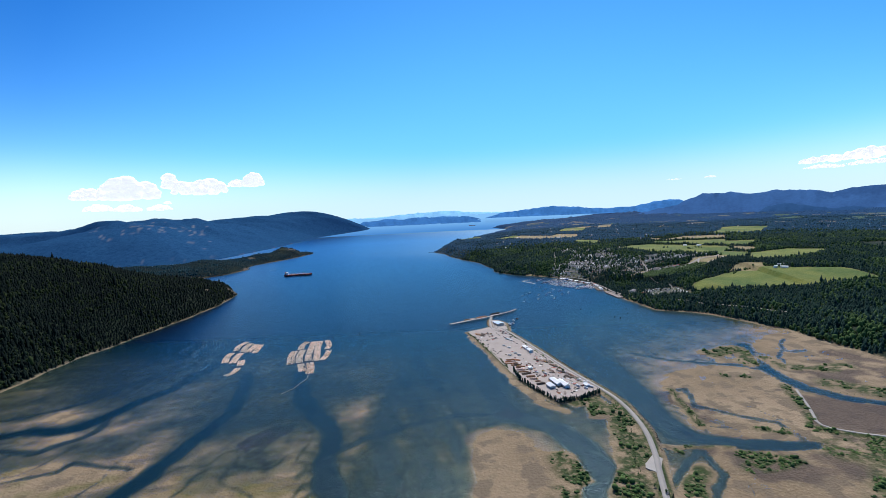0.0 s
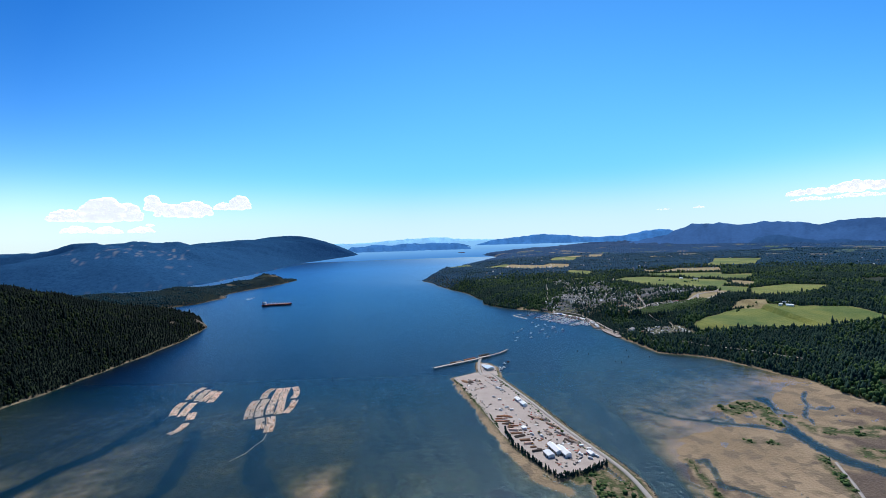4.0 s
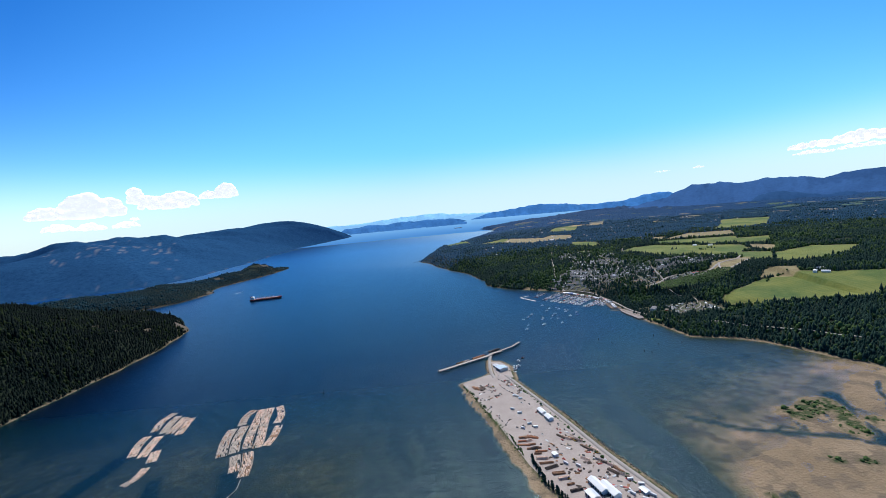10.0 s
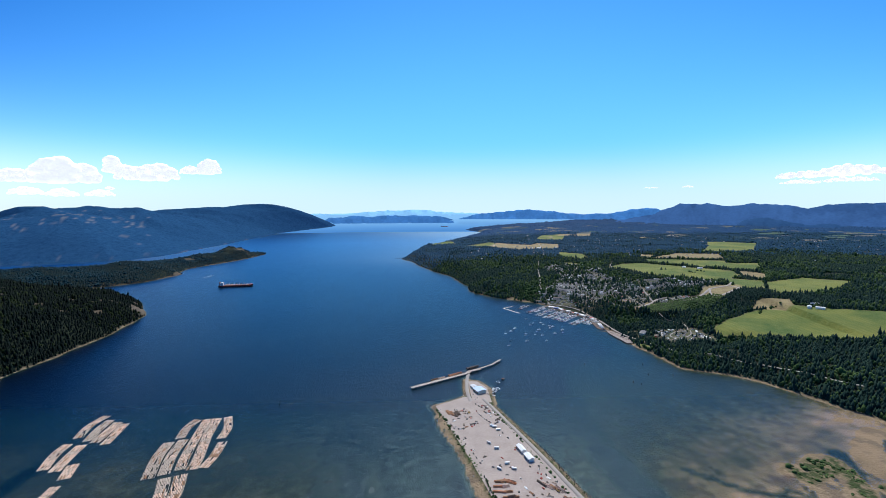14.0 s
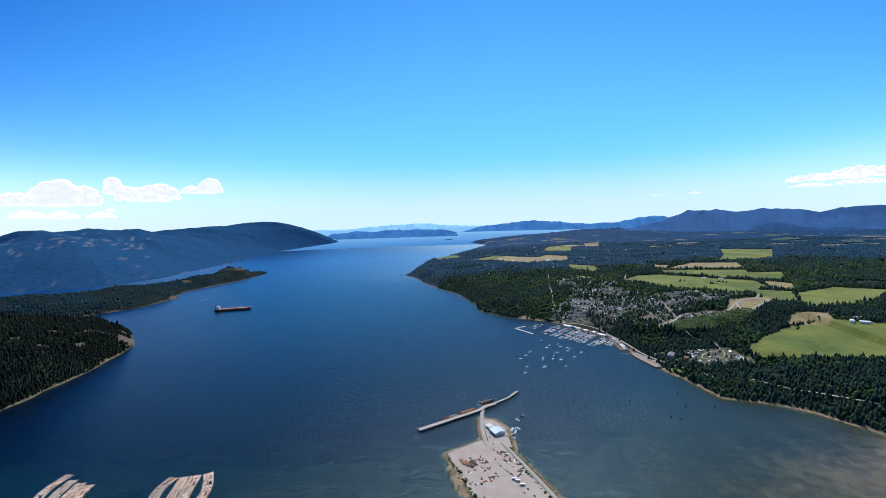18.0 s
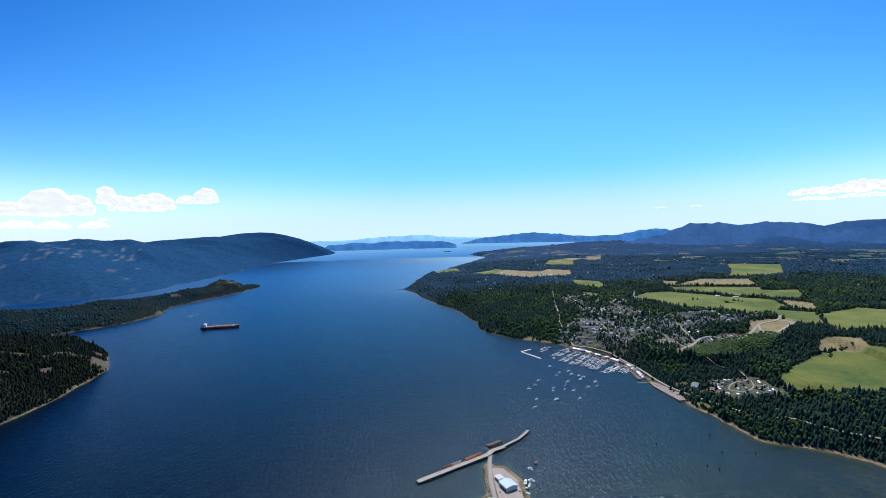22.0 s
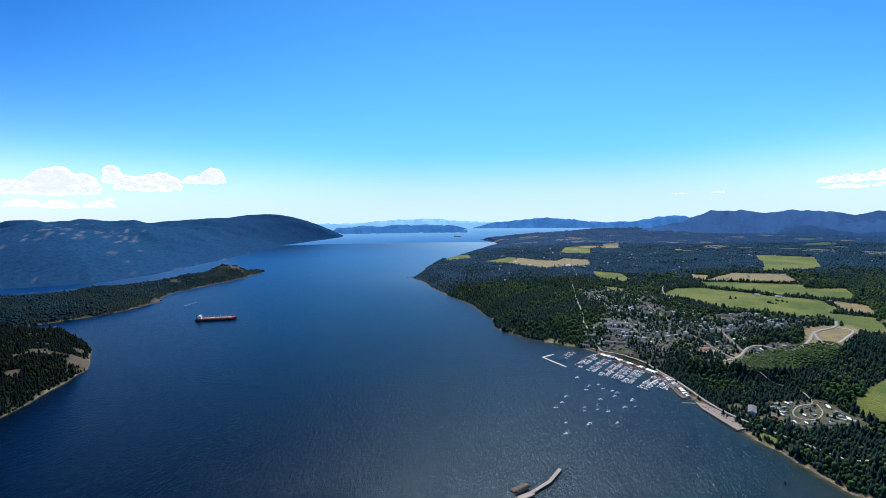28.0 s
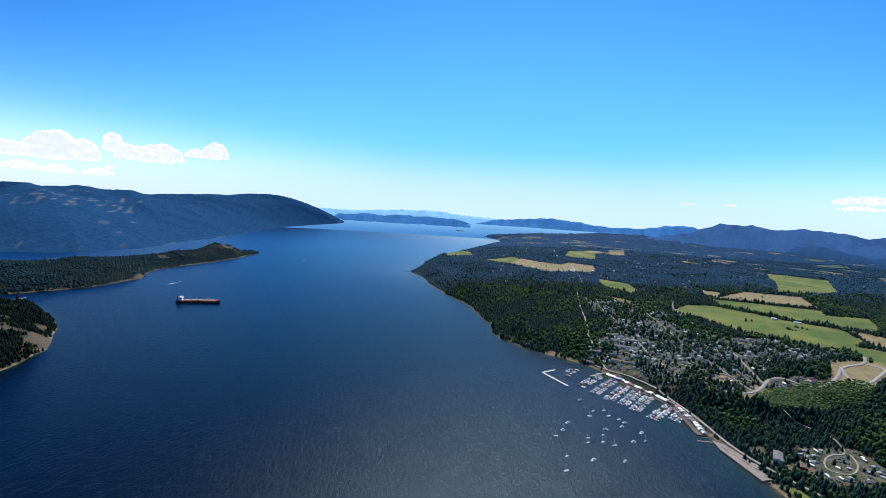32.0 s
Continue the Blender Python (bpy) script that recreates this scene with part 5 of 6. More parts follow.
# ---- buildings ----
def shed(x, y, turn, long, wide, high, wall, roof, label, bays=4, ridge=2.2, ground=None, name="shed", group=""):
    base = thing(name, x, y, lift(x, y) if ground is None else ground, turn, label, "building", group)
    part("wall", Shape().box(-long / 2, long / 2, -wide / 2, wide / 2, -1.5, high), wall, base)
    part("roof", Shape().gable(-long / 2 - 0.7, long / 2 + 0.7, -wide / 2 - 0.9, wide / 2 + 0.9, high - 0.25, high + ridge), roof, base)
    for sgn in (-1, 1):
        part("gable_wall", Shape().add([(sgn * long / 2, -wide / 2, high), (sgn * long / 2, wide / 2, high), (sgn * long / 2, 0, high + ridge), (sgn * (long / 2 - 0.3), -wide / 2, high), (sgn * (long / 2 - 0.3), wide / 2, high), (sgn * (long / 2 - 0.3), 0, high + ridge)],
             [(0, 1, 2), (5, 4, 3), (0, 3, 4, 1), (1, 4, 5, 2), (2, 5, 3, 0)]), wall, base)
    for i in range(bays):
        xx = -long / 2 + (i + 0.5) * long / bays
        part("door" if high > 4.5 else "window", Shape().box(xx - long / bays * 0.3, xx + long / bays * 0.3, -wide / 2 - 0.12, -wide / 2 + 0.1, 0.1 if high > 4.5 else 1.0, min(high * 0.7, 4.2)), GLASS, base)
    return base


shed(192, 1245, UT, 22, 10, 5, WHITE, WHITE, "long white metal shed in the log yard", ground=2.75)
shed(200, 1215, UT, 20, 11, 5.5, WHITE, WHITE, "white metal shed beside a longer one", ground=2.75)
shed(218, 982, UT, 36, 13, 6, WHITE, WHITE, "large white warehouse in the log yard", 6, 3, 2.75)
shed(232, 970, UT, 36, 13, 6, WHITE, WHITE, "large white warehouse with a pale roof", 6, 3, 2.75)
shed(202, 962, UT, 20, 13, 5.5, LIGHT_ROOF, LIGHT_ROOF, "grey lean-to shed by the warehouses", 3, 1.5, 2.75)
shed(146, 1517, UT + 8, 26, 24, 7, CREAM, SKY_ROOF, "pier office with a pale blue metal roof", 4, 2.5, 2.85)
shed(134, 1543, UT + 8, 14, 13, 5, WHITE, LIGHT_ROOF, "white annex beside the pier office", 2, 1.5, 2.85)
shed(281, 962, UT, 14, 9, 4, WHITE, LIGHT_ROOF, "small white site office", 3, 1.2, 2.75)
shed(177, 1080, UT, 10, 8, 4, WHITE, WHITE, "small white hut in the gravel yard", 2, 1.2, 2.75)

# ---- vehicles and plant in the yard ----
def pickup(name, paint, long=5.4, label=""):
    base = thing(name, 0, 0, 0, 0, label, "vehicle")
    h = long / 5.4
    part("body", Shape().prism([(-2.7 * h, -0.95), (2.5 * h, -0.95), (2.7 * h, -0.5), (2.7 * h, 0.5), (2.5 * h, 0.95), (-2.7 * h, 0.95)], 0.45, 1.15, 0.98), paint, base)
    part("cab", Shape().prism([(-0.9 * h, -0.88), (1.1 * h, -0.88), (1.1 * h, 0.88), (-0.9 * h, 0.88)], 1.15, 1.85, 0.8), GLASS, base)
    for x in (-1.7 * h, 1.7 * h):
        for y in (-0.92, 0.92):
            part("wheel", Shape().log((x, y - 0.14, 0.4), (x, y + 0.14, 0.4), 0.4, 8), RUBBER, base)
    return base


def trailer(name, paint, label):
    base = thing(name, 0, 0, 0, 0, label, "trailer")
    part("box_body", Shape().box(-4.5, 4.5, -1.3, 1.3, 1.1, 3.8, 0.2), paint, base)
    part("chassis", Shape().box(-4.3, 4.3, -0.9, 0.9, 0.7, 1.1), RUBBER, base)
    for x in (-3.4, -2.3, 3.4):
        for y in (-1.0, 1.0):
            part("wheel", Shape().log((x, y - 0.2, 0.5), (x, y + 0.2, 0.5), 0.5, 8), RUBBER, base)
    return base


def loader(name, label):
    base = thing(name, 0, 0, 0, 0, label, "loader")
    part("body", Shape().box(-3.2, 1.5, -1.4, 1.4, 0.9, 2.4, 0.3), YELLOW, base)
    part("cab", Shape().prism([(-0.8, -0.9), (1.0, -0.9), (1.0, 0.9), (-0.8, 0.9)], 2.4, 3.9, 0.85), GLASS, base)
    part("arm", Shape().log((1.2, 0, 1.6), (4.6, 0, 2.6), 0.35), YELLOW, base)
    part("fork", Shape().box(4.2, 5.6, -1.6, 1.6, 1.6, 2.6), RUBBER, base)
    for x in (-2.1, 1.2):
        for y in (-1.5, 1.5):
            part("wheel", Shape().log((x, y - 0.35, 0.85), (x, y + 0.35, 0.85), 0.85, 9), RUBBER, base)
    return base


PROTO = [pickup("pickup_truck", WHITE, 5.4, "white pickup truck parked in the yard"), pickup("pickup_truck", HULL_DARK, 5.4, "dark pickup truck parked in the yard"),
         pickup("pickup_truck", RED, 5.4, "red pickup truck parked in the yard"), trailer("trailer", WHITE, "white box trailer parked in the yard"),
         trailer("trailer", LIGHT_ROOF, "grey box trailer parked in the yard"), loader("log_loader", "yellow wheeled log loader in the yard")]
for ob in PROTO:
    tagged(ob, group={"pickup_truck": "parked trucks", "trailer": "parked trailers"}.get(ob.name.split(".")[0], ""))


def park(which, spots, ground=2.75, turn=UT):
    for i, (x, y) in enumerate(spots):
        m = at(x, y, ground, turn + rand.uniform(-14, 14))
        if which not in PLACED:
            PROTO[which].matrix_world = m
            PLACED.add(which)
        else:
            copy_thing(PROTO[which], m)


PLACED = set()
park(3, [(150, 1341), (155, 1335), (161, 1322), (157, 1201), (166, 1184), (146, 1252), (284, 980), (273, 994)], turn=UT + 70)
park(4, [(134, 1272), (140, 1185), (289, 952), (275, 945), (206, 1042), (188, 1052), (262, 960)], turn=UT + 30)
park(0, [(86, 1285), (74, 1339), (81, 1418), (96, 1385), (113, 1212), (102, 1247), (160, 1443), (130, 1392), (139, 1372), (151, 1352), (40, 1414), (44, 1420), (190, 1082), (172, 1155), (210, 1180), (160, 1300), (136, 1480), (130, 1470)])
park(1, [(64, 1350), (70, 1333), (86, 1286), (88, 1270), (100, 1236), (104, 1222), (109, 1204), (134, 1436), (140, 1428), (128, 1446), (146, 1400), (90, 1292), (79, 1330), (100, 1400), (104, 1398), (133, 1386), (143, 1366), (147, 1358), (120, 1225), (212, 1190), (218, 1165), (196, 1190), (175, 1290), (168, 1310), (128, 1500), (165, 1500)])
park(2, [(66, 1344), (97, 1248), (126, 1410), (149, 1357), (114, 1346), (205, 1170), (226, 1000)])
park(5, [(108, 1402), (205, 1060), (225, 1120), (150, 1100), (180, 1010), (250, 1075)])

for i, (x, y) in enumerate(((138, 1149), (139, 1136), (141, 1122), (143, 1108), (145, 1090), (149, 1074), (153, 1059), (158, 1045), (165, 1027), (170, 1012), (176, 996), (180, 980))):
    log_stack(x + 4, y, UT + 78 + rand.uniform(-16, 16), rand.uniform(12, 24), rand.uniform(5, 9), (BROWN_LOG, PALE_LOG, BROWN_LOG, TIMBER)[i % 4], ("rusty brown logs stacked across the yard", "pale peeled logs stacked across the yard", "brown bark logs in a low pile", "dark old timbers in a low pile")[i % 4], 2 + i % 2)
for x, y, long in ((133, 1150, 26), (128, 1136, 24), (146, 1146, 20), (124, 1122, 22), (140, 1108, 26), (150, 1096, 22)):
    log_stack(x + 6, y, UT + 62 + rand.uniform(-18, 18), long, rand.uniform(4, 7), rand.choice((ORANGE_LOG, BROWN_LOG)), "long orange-brown logs laid out on the gravel", 2)
for i, (x, y) in enumerate(((204, 1140), (212, 1134), (222, 1128), (231, 1124), (240, 1092), (248, 1085), (236, 1098), (247, 1052), (254, 1044), (261, 1034), (266, 1022), (268, 1008), (256, 1018), (224, 1060), (212, 1000), (224, 992))):
    log_stack(x, y, UT + rand.uniform(10, 26), rand.uniform(14, 22), rand.uniform(4, 8), (TIMBER, PALE_LOG, BROWN_LOG, SILVER_LOG)[i % 4], ("dark sorted logs stacked by the causeway", "pale sorted logs stacked by the causeway", "brown sorted logs stacked by the causeway", "weathered grey logs stacked by the causeway")[i % 4], 2 + i % 2)
def clutter(name, x, y, mat, label):
    base = thing(name, x, y, 2.75, rand.uniform(0, 180), label, "yard goods", "yard goods")
    if name == "crate_stack":
        for i in range(rand.randint(2, 3)):
            part("crate", Shape().box(-1.8 + 1.7 * i, -0.3 + 1.7 * i, -1.1, 1.1, 0, rand.uniform(1.0, 2.4), 0.1), mat, base)
    elif name == "pipe_stack":
        for i in range(4):
            part("pipe", Shape().log((-4, (i - 1.5) * 0.9, 0.45), (4, (i - 1.5) * 0.9 + rand.uniform(-0.3, 0.3), 0.45), 0.45, 6), mat, base)
    else:
        heap = Shape()
        for i in range(5):
            r = rand.uniform(1.0, 2.2)
            cx, cy = rand.uniform(-2, 2), rand.uniform(-2, 2)
            heap.prism([(cx + r * math.cos(a) * rand.uniform(0.7, 1.2), cy + r * math.sin(a) * rand.uniform(0.7, 1.2)) for a in (0, 1, 2, 3.1, 4.2, 5.3)], -0.2, r * 0.7, 0.35)
        part("heap_body", heap, mat, base)
    return base


U, V = (0.267, -0.964), (-0.964, -0.267)
for i in range(230):
    s = rand.choice((rand.uniform(20, 110), rand.uniform(200, 540), rand.uniform(330, 540)))
    v = rand.uniform(14, 104 - 0.02 * s) if s > 120 else rand.choice((rand.uniform(10, 30), rand.uniform(60, 110)))
    x, y = 157 + U[0] * s + V[0] * v, 1462 + U[1] * s + V[1] * v
    if inside_dist(np.array([x]), np.array([y]), YARD)[0] < 6 or 36 < v < 58 and s < 330:
        continue
    name = rand.choice(("crate_stack", "pipe_stack", "scrap_heap"))
    mat, tone = rand.choice(((TIMBER, "dark"), (TIMBER, "dark"), (HULL_DARK, "black"), (BROWN_LOG, "rusty brown"), (WHITE, "white"), (SILVER_LOG, "weathered grey"), (HULL_DARK, "black"), (RED, "red")))
    clutter(name, x, y, mat, tone + {"crate_stack": " crates stacked on the gravel", "pipe_stack": " pipes laid side by side on gravel", "scrap_heap": " heap of scrap on the gravel"}[name])
for i, (x, y) in enumerate(((83, 1401), (70, 1399), (76, 1394), (62, 1405))):
    log_stack(x, y, UT + 4, 20, 8, (TIMBER, BROWN_LOG)[i % 2], "dark timbers laid in rows on the gravel", 2)


# ---- log booms on the water ----
def raft(pts, wide, label, tone):
    """A floating strip of log bundles, lying in rows along its course, held in by boom sticks."""
    base = thing("log_raft", pts[0][0], pts[0][1], 0, 0, label, "log boom", "rafts of logs")
    p = np.array(resample(rounded(pts, 2), 1.0))
    ox, oy = pts[0]
    run = np.concatenate([[0], np.cumsum(np.hypot(*np.diff(p, axis=0).T))])
    rows, tint = max(2, int(run[-1] / 10.6)), tone[0]
    for k in range(rows):
        if rand.random() < 0.45:
            tint = rand.choice(tone)
        s = (k + 0.5) * run[-1] / rows
        cx, cy = np.interp(s, run, p[:, 0]), np.interp(s, run, p[:, 1])
        dx, dy = np.interp(s + 3, run, p[:, 0]) - np.interp(s - 3, run, p[:, 0]), np.interp(s + 3, run, p[:, 1]) - np.interp(s - 3, run, p[:, 1])
        a, d = math.degrees(math.atan2(dy, dx)), math.hypot(dx, dy)
        n = max(4, int((wide + 2) / 2.15))
        for i in range(n):
            if rand.random() < 0.05:
                continue
            v, e = (i - (n - 1) / 2) * (wide + 2) / n, rand.uniform(-0.9, 0.9)
            ob = part("log", LOGS[(BROWN_LOG if rand.random() < 0.13 else SILVER_LOG if rand.random() < 0.25 else tint).name][rand.randrange(3)], None, base)
            ob.matrix_local = pose((cx - ox - dy / d * v + dx / d * e) * K, (cy - oy + dx / d * v + dy / d * e) * K, rand.uniform(0.0, 0.35) * K, 0, 0, a + rand.uniform(-5, 5)) @ Matrix.Diagonal((run[-1] / rows / 10 * rand.uniform(0.80, 0.99), rand.uniform(1.15, 1.4), 1.1, 1))
    q = np.concatenate([p[::12], p[-1:]])
    t = np.gradient(q, axis=0)
    t /= np.maximum(np.linalg.norm(t, axis=1, keepdims=True), 1e-6)
    for sgn in (-1, 1):
        e = q + np.stack([-t[:, 1], t[:, 0]], -1) * sgn * (wide / 2 + 1.6) - (ox, oy)
        for a, b in zip(e[:-1], e[1:]):
            part("boom_stick", Shape().log((*a, 0.2), (*b, 0.2), 0.36, 5), SILVER_LOG, base)
    return base


for pts, wide, label in (([(-701, 1429), (-708, 1385), (-691, 1332)], 14, "curved raft of grey logs"), ([(-679, 1409), (-676, 1365), (-662, 1319)], 15, "raft of weathered logs"),
                         ([(-656, 1398), (-649, 1352), (-645, 1312)], 15, "raft of pale orange logs"), ([(-636, 1390), (-628, 1349), (-620, 1305)], 14, "raft of pale peeled logs"),
                         ([(-692, 1309), (-689, 1273), (-667, 1220)], 15, "curved raft of weathered logs"), ([(-663, 1305), (-656, 1265), (-643, 1214)], 16, "straight raft of pale logs"),
                         ([(-627, 1237), (-609, 1192)], 16, "short raft of pale logs"), ([(-606, 1172), (-600, 1137), (-611, 1112)], 13, "narrow raft of pale logs"),
                         ([(-488, 1403), (-495, 1368), (-484, 1322)], 15, "short raft of grey logs"), ([(-497, 1307), (-490, 1255), (-466, 1187)], 17, "curved raft of grey logs"),
                         ([(-474, 1317), (-467, 1259), (-445, 1197)], 16, "long raft of weathered logs"), ([(-468, 1403), (-455, 1332), (-440, 1260), (-425, 1211)], 15, "long raft of pale peeled logs"),
                         ([(-448, 1406), (-437, 1342), (-426, 1300), (-410, 1246), (-404, 1211)], 16, "long raft of mixed pale logs"), ([(-428, 1412), (-404, 1360), (-402, 1318)], 14, "bowed raft of pale logs"),
                         ([(-392, 1306), (-384, 1253), (-387, 1216)], 14, "bowed raft of pale brown logs"), ([(-438, 1188), (-426, 1162), (-413, 1126)], 16, "short raft of dark-gapped pale logs"),
                         ([(-415, 1197), (-397, 1150), (-388, 1108)], 17, "raft of pale logs at the end of the boom")):
    raft(pts, wide, label, (PALE_LOG, BROWN_LOG, PALE_LOG) if "brown" in label else (SILVER_LOG, SILVER_LOG, PALE_LOG) if "grey" in label or "weathered" in label else (PALE_LOG, PALE_LOG, SILVER_LOG))
chain = thing("boom_chain", -388, 1100, 0, 0, "floating line of boom sticks trailing from the rafts", "log boom")
line = [(0, 0), (6, -30), (-2, -58), (-6, -88), (-24, -118)]
for a, b in zip(line[:-1], line[1:]):
    part("boom_stick", Shape().log((*a, 0.3), (*b, 0.3), 0.55, 6), SILVER_LOG, chain)

# ---- ships and boats ----
def hull_shape(long, wide, high, keel=-2.0, bow=0.22, flare=1.06):
    n = long / 2
    ring = [(-n, -wide * 0.42), (-n * 0.8, -wide / 2), (n * (1 - 2 * bow), -wide / 2), (n * 0.86, -wide * 0.32), (n, 0), (n * 0.86, wide * 0.32), (n * (1 - 2 * bow), wide / 2), (-n * 0.8, wide / 2), (-n, wide * 0.42)]
    return Shape().prism([(x / flare, y / flare) for x, y in ring], keel, high, flare)


def bulk_carrier(x, y, turn, scale, label):
    s = scale
    base = thing("bulk_carrier", 0, 0, 0, 0, label, "cargo ship")
    part("hull", hull_shape(190 * s, 31 * s, 9.5 * s, -3 * s, 0.08, 1.03), HULL_DARK, base, "black lower hull")
    part("hull_band", hull_shape(190.6 * s, 31.5 * s, 9.0 * s, 3.2 * s, 0.08, 1.02), HULL_RED, base, "rust-red side band")
    part("deck", hull_shape(186 * s, 29 * s, 10.1 * s, 9.4 * s, 0.08, 1.0), DECK_RED, base)
    part("forecastle", Shape().prism([(76 * s, -13 * s), (90 * s, -7 * s), (95 * s, 0), (90 * s, 7 * s), (76 * s, 13 * s)], 9.5 * s, 13 * s, 1.02), HULL_RED, base)
    for i in range(5):
        cx = (-48 + i * 27) * s
        part("hatch_cover", Shape().box(cx - 9 * s, cx + 9 * s, -9.5 * s, 9.5 * s, 10 * s, 12.6 * s, 1.2 * s), HATCH, base)
    for i in range(4):
        cx = (-34.5 + i * 27) * s
        crane = part("crane_post", Shape().tube(cx, 0, 10 * s, 24 * s, 1.6 * s, 8, 0.9), WHITE, base)
        part("crane_jib", Shape().log((cx, 0, 23 * s), (cx - 20 * s, 0, 16 * s), 0.7 * s, 6), YELLOW, crane)
    house = part("deck_house", Shape().box(-84 * s, -68 * s, -13 * s, 13 * s, 10 * s, 24 * s, 1 * s), WHITE, base, "white accommodation block")
    part("bridge", Shape().box(-79 * s, -70 * s, -16 * s, 16 * s, 24 * s, 27 * s, 0.8 * s), WHITE, house)
    part("bridge_window", Shape().box(-70.2 * s, -69.6 * s, -14 * s, 14 * s, 24.8 * s, 26.2 * s), GLASS, house)
    part("funnel", Shape().box(-90 * s, -84 * s, -4 * s, 4 * s, 10 * s, 29 * s, 1.5 * s), HULL_RED, base)
    part("mast", Shape().tube(-75 * s, 0, 27 * s, 36 * s, 0.5 * s, 6), MAST, base)
    p = bend(np.array([x, y, 0.0]))
    base.matrix_world = pose(*p, 0, 0, turn)
    return base


bulk_carrier(-1113, 3099, math.degrees(math.atan2(36, 187)), 1.0, "red and black bulk carrier riding high at anchor")
bulk_carrier(500, 11579, 0, 0.72, "far dark cargo ship in the strait")


def sail_boat(paint, long, label, cover=CLOTH):
    base = thing("sailing_boat", 0, 0, 0, 0, label, "boat", "moored boats")
    part("hull", hull_shape(long, long * 0.3, 1.2, -0.4, 0.25, 1.12), paint, base)
    part("cabin", Shape().prism([(-long * 0.12, -long * 0.09), (long * 0.2, -long * 0.07), (long * 0.26, 0), (long * 0.2, long * 0.07), (-long * 0.12, long * 0.09)], 1.2, 1.9, 0.85), WHITE, base)
    part("mast", Shape().tube(long * 0.1, 0, 1.2, long * 1.25, 0.13, 5), MAST, base)
    part("boom_cover", Shape().log((long * 0.08, 0, 2.5), (-long * 0.32, 0, 2.5), 0.28, 6), cover, base)
    return base


def motor_boat(paint, long, label):
    base = thing("motor_boat", 0, 0, 0, 0, label, "boat", "moored boats")
    part("hull", hull_shape(long, long * 0.34, 1.5, -0.3, 0.22, 1.15), paint, base)
    cab = part("cabin", Shape().prism([(-long * 0.3, -long * 0.13), (long * 0.16, -long * 0.12), (long * 0.24, 0), (long * 0.16, long * 0.12), (-long * 0.3, long * 0.13)], 1.5, 3.3, 0.86), WHITE, base)
    part("window", Shape().prism([(-long * 0.24, -long * 0.128), (long * 0.15, -long * 0.118), (long * 0.22, 0), (long * 0.15, long * 0.118), (-long * 0.24, long * 0.128)], 2.2, 2.8, 0.97), GLASS, cab)
    part("flybridge", Shape().box(-long * 0.2, long * 0.05, -long * 0.09, long * 0.09, 3.3, 4.0, 0.3), WHITE, base)
    return base


FLEET = [sail_boat(WHITE, 10.5, "white sailing boat with a bare mast"), sail_boat(BLUE, 11.5, "blue sailing boat with bare mast"), sail_boat(WHITE, 8.5, "small white sailing boat with furled sail"),
         motor_boat(WHITE, 11, "white cabin cruiser at its mooring"), motor_boat(WHITE, 14, "large white motor yacht with flybridge"), motor_boat(HULL_DARK, 9, "dark-hulled fishing boat with white cabin"), motor_boat(RED, 10, "red-hulled fishing boat with white cabin")]
AFLOAT = set()


def float_boat(k, x, y, turn):
    m = at(x, y, 0, turn) @ Matrix.Scale(1.1, 4)
    if k not in AFLOAT:
        AFLOAT.add(k)
        FLEET[k].matrix_world = m
        return FLEET[k]
    return copy_thing(FLEET[k], m)


ANCHORED = [(354, 2104), (331, 2064), (306, 2035), (308, 1949), (363, 1939), (432, 1940), (291, 1894), (430, 2245), (426, 2149), (444, 2177), (382, 2033), (375, 2012), (442, 2080), (425, 2051), (412, 2018),
            (435, 2006), (490, 2100), (488, 2027), (528, 2073), (519, 2033), (478, 2156), (506, 2122), (477, 2188), (499, 2139)]
for i, (x, y) in enumerate(ANCHORED):
    float_boat(4 if i in (0, 4, 18) else 3 if i in (1, 5, 12) else rand.choice((0, 0, 1, 2, 3)), x, y, 200 + rand.uniform(-25, 25))
for x, y, k in ((203, 1580, 3), (183, 1534, 4), (196, 1537, 3), (180, 1510, 5), (188, 1522, 3), (178, 1497, 2), (-1280, 3890, 2), (-830, 4650, 3)):
    float_boat(k, x, y, rand.uniform(0, 360))


def float_dock(pts, wide, label, mat=TIMBER, piles=True):
    base = thing("floating_dock", pts[0][0], pts[0][1], 0, 0, label, "dock", "marina docks")
    ox, oy = pts[0]
    for (ax, ay), (bx, by) in zip(pts[:-1], pts[1:]):
        d = math.hypot(bx - ax, by - ay)
        nx, ny = -(by - ay) / d * wide / 2, (bx - ax) / d * wide / 2
        n = max(1, int(d / 24))
        for i in range(n):
            f0, f1 = i / n, (i + 0.97) / n
            q = [(ax + (bx - ax) * f - ox + s * nx, ay + (by - ay) * f - oy + s * ny) for f, s in ((f0, 1), (f0, -1), (f1, -1), (f1, 1))]
            part("deck", Shape().prism(q, -0.3, 0.7), mat, base)
            if piles:
                part("pile", Shape().tube(q[0][0], q[0][1], -5, 3.6, 0.3, 6), TIMBER, base)
    return base


float_dock([(419, 2480), (371, 2449), (425, 2346)], 7, "white concrete breakwater float bent like an elbow", CREAM)
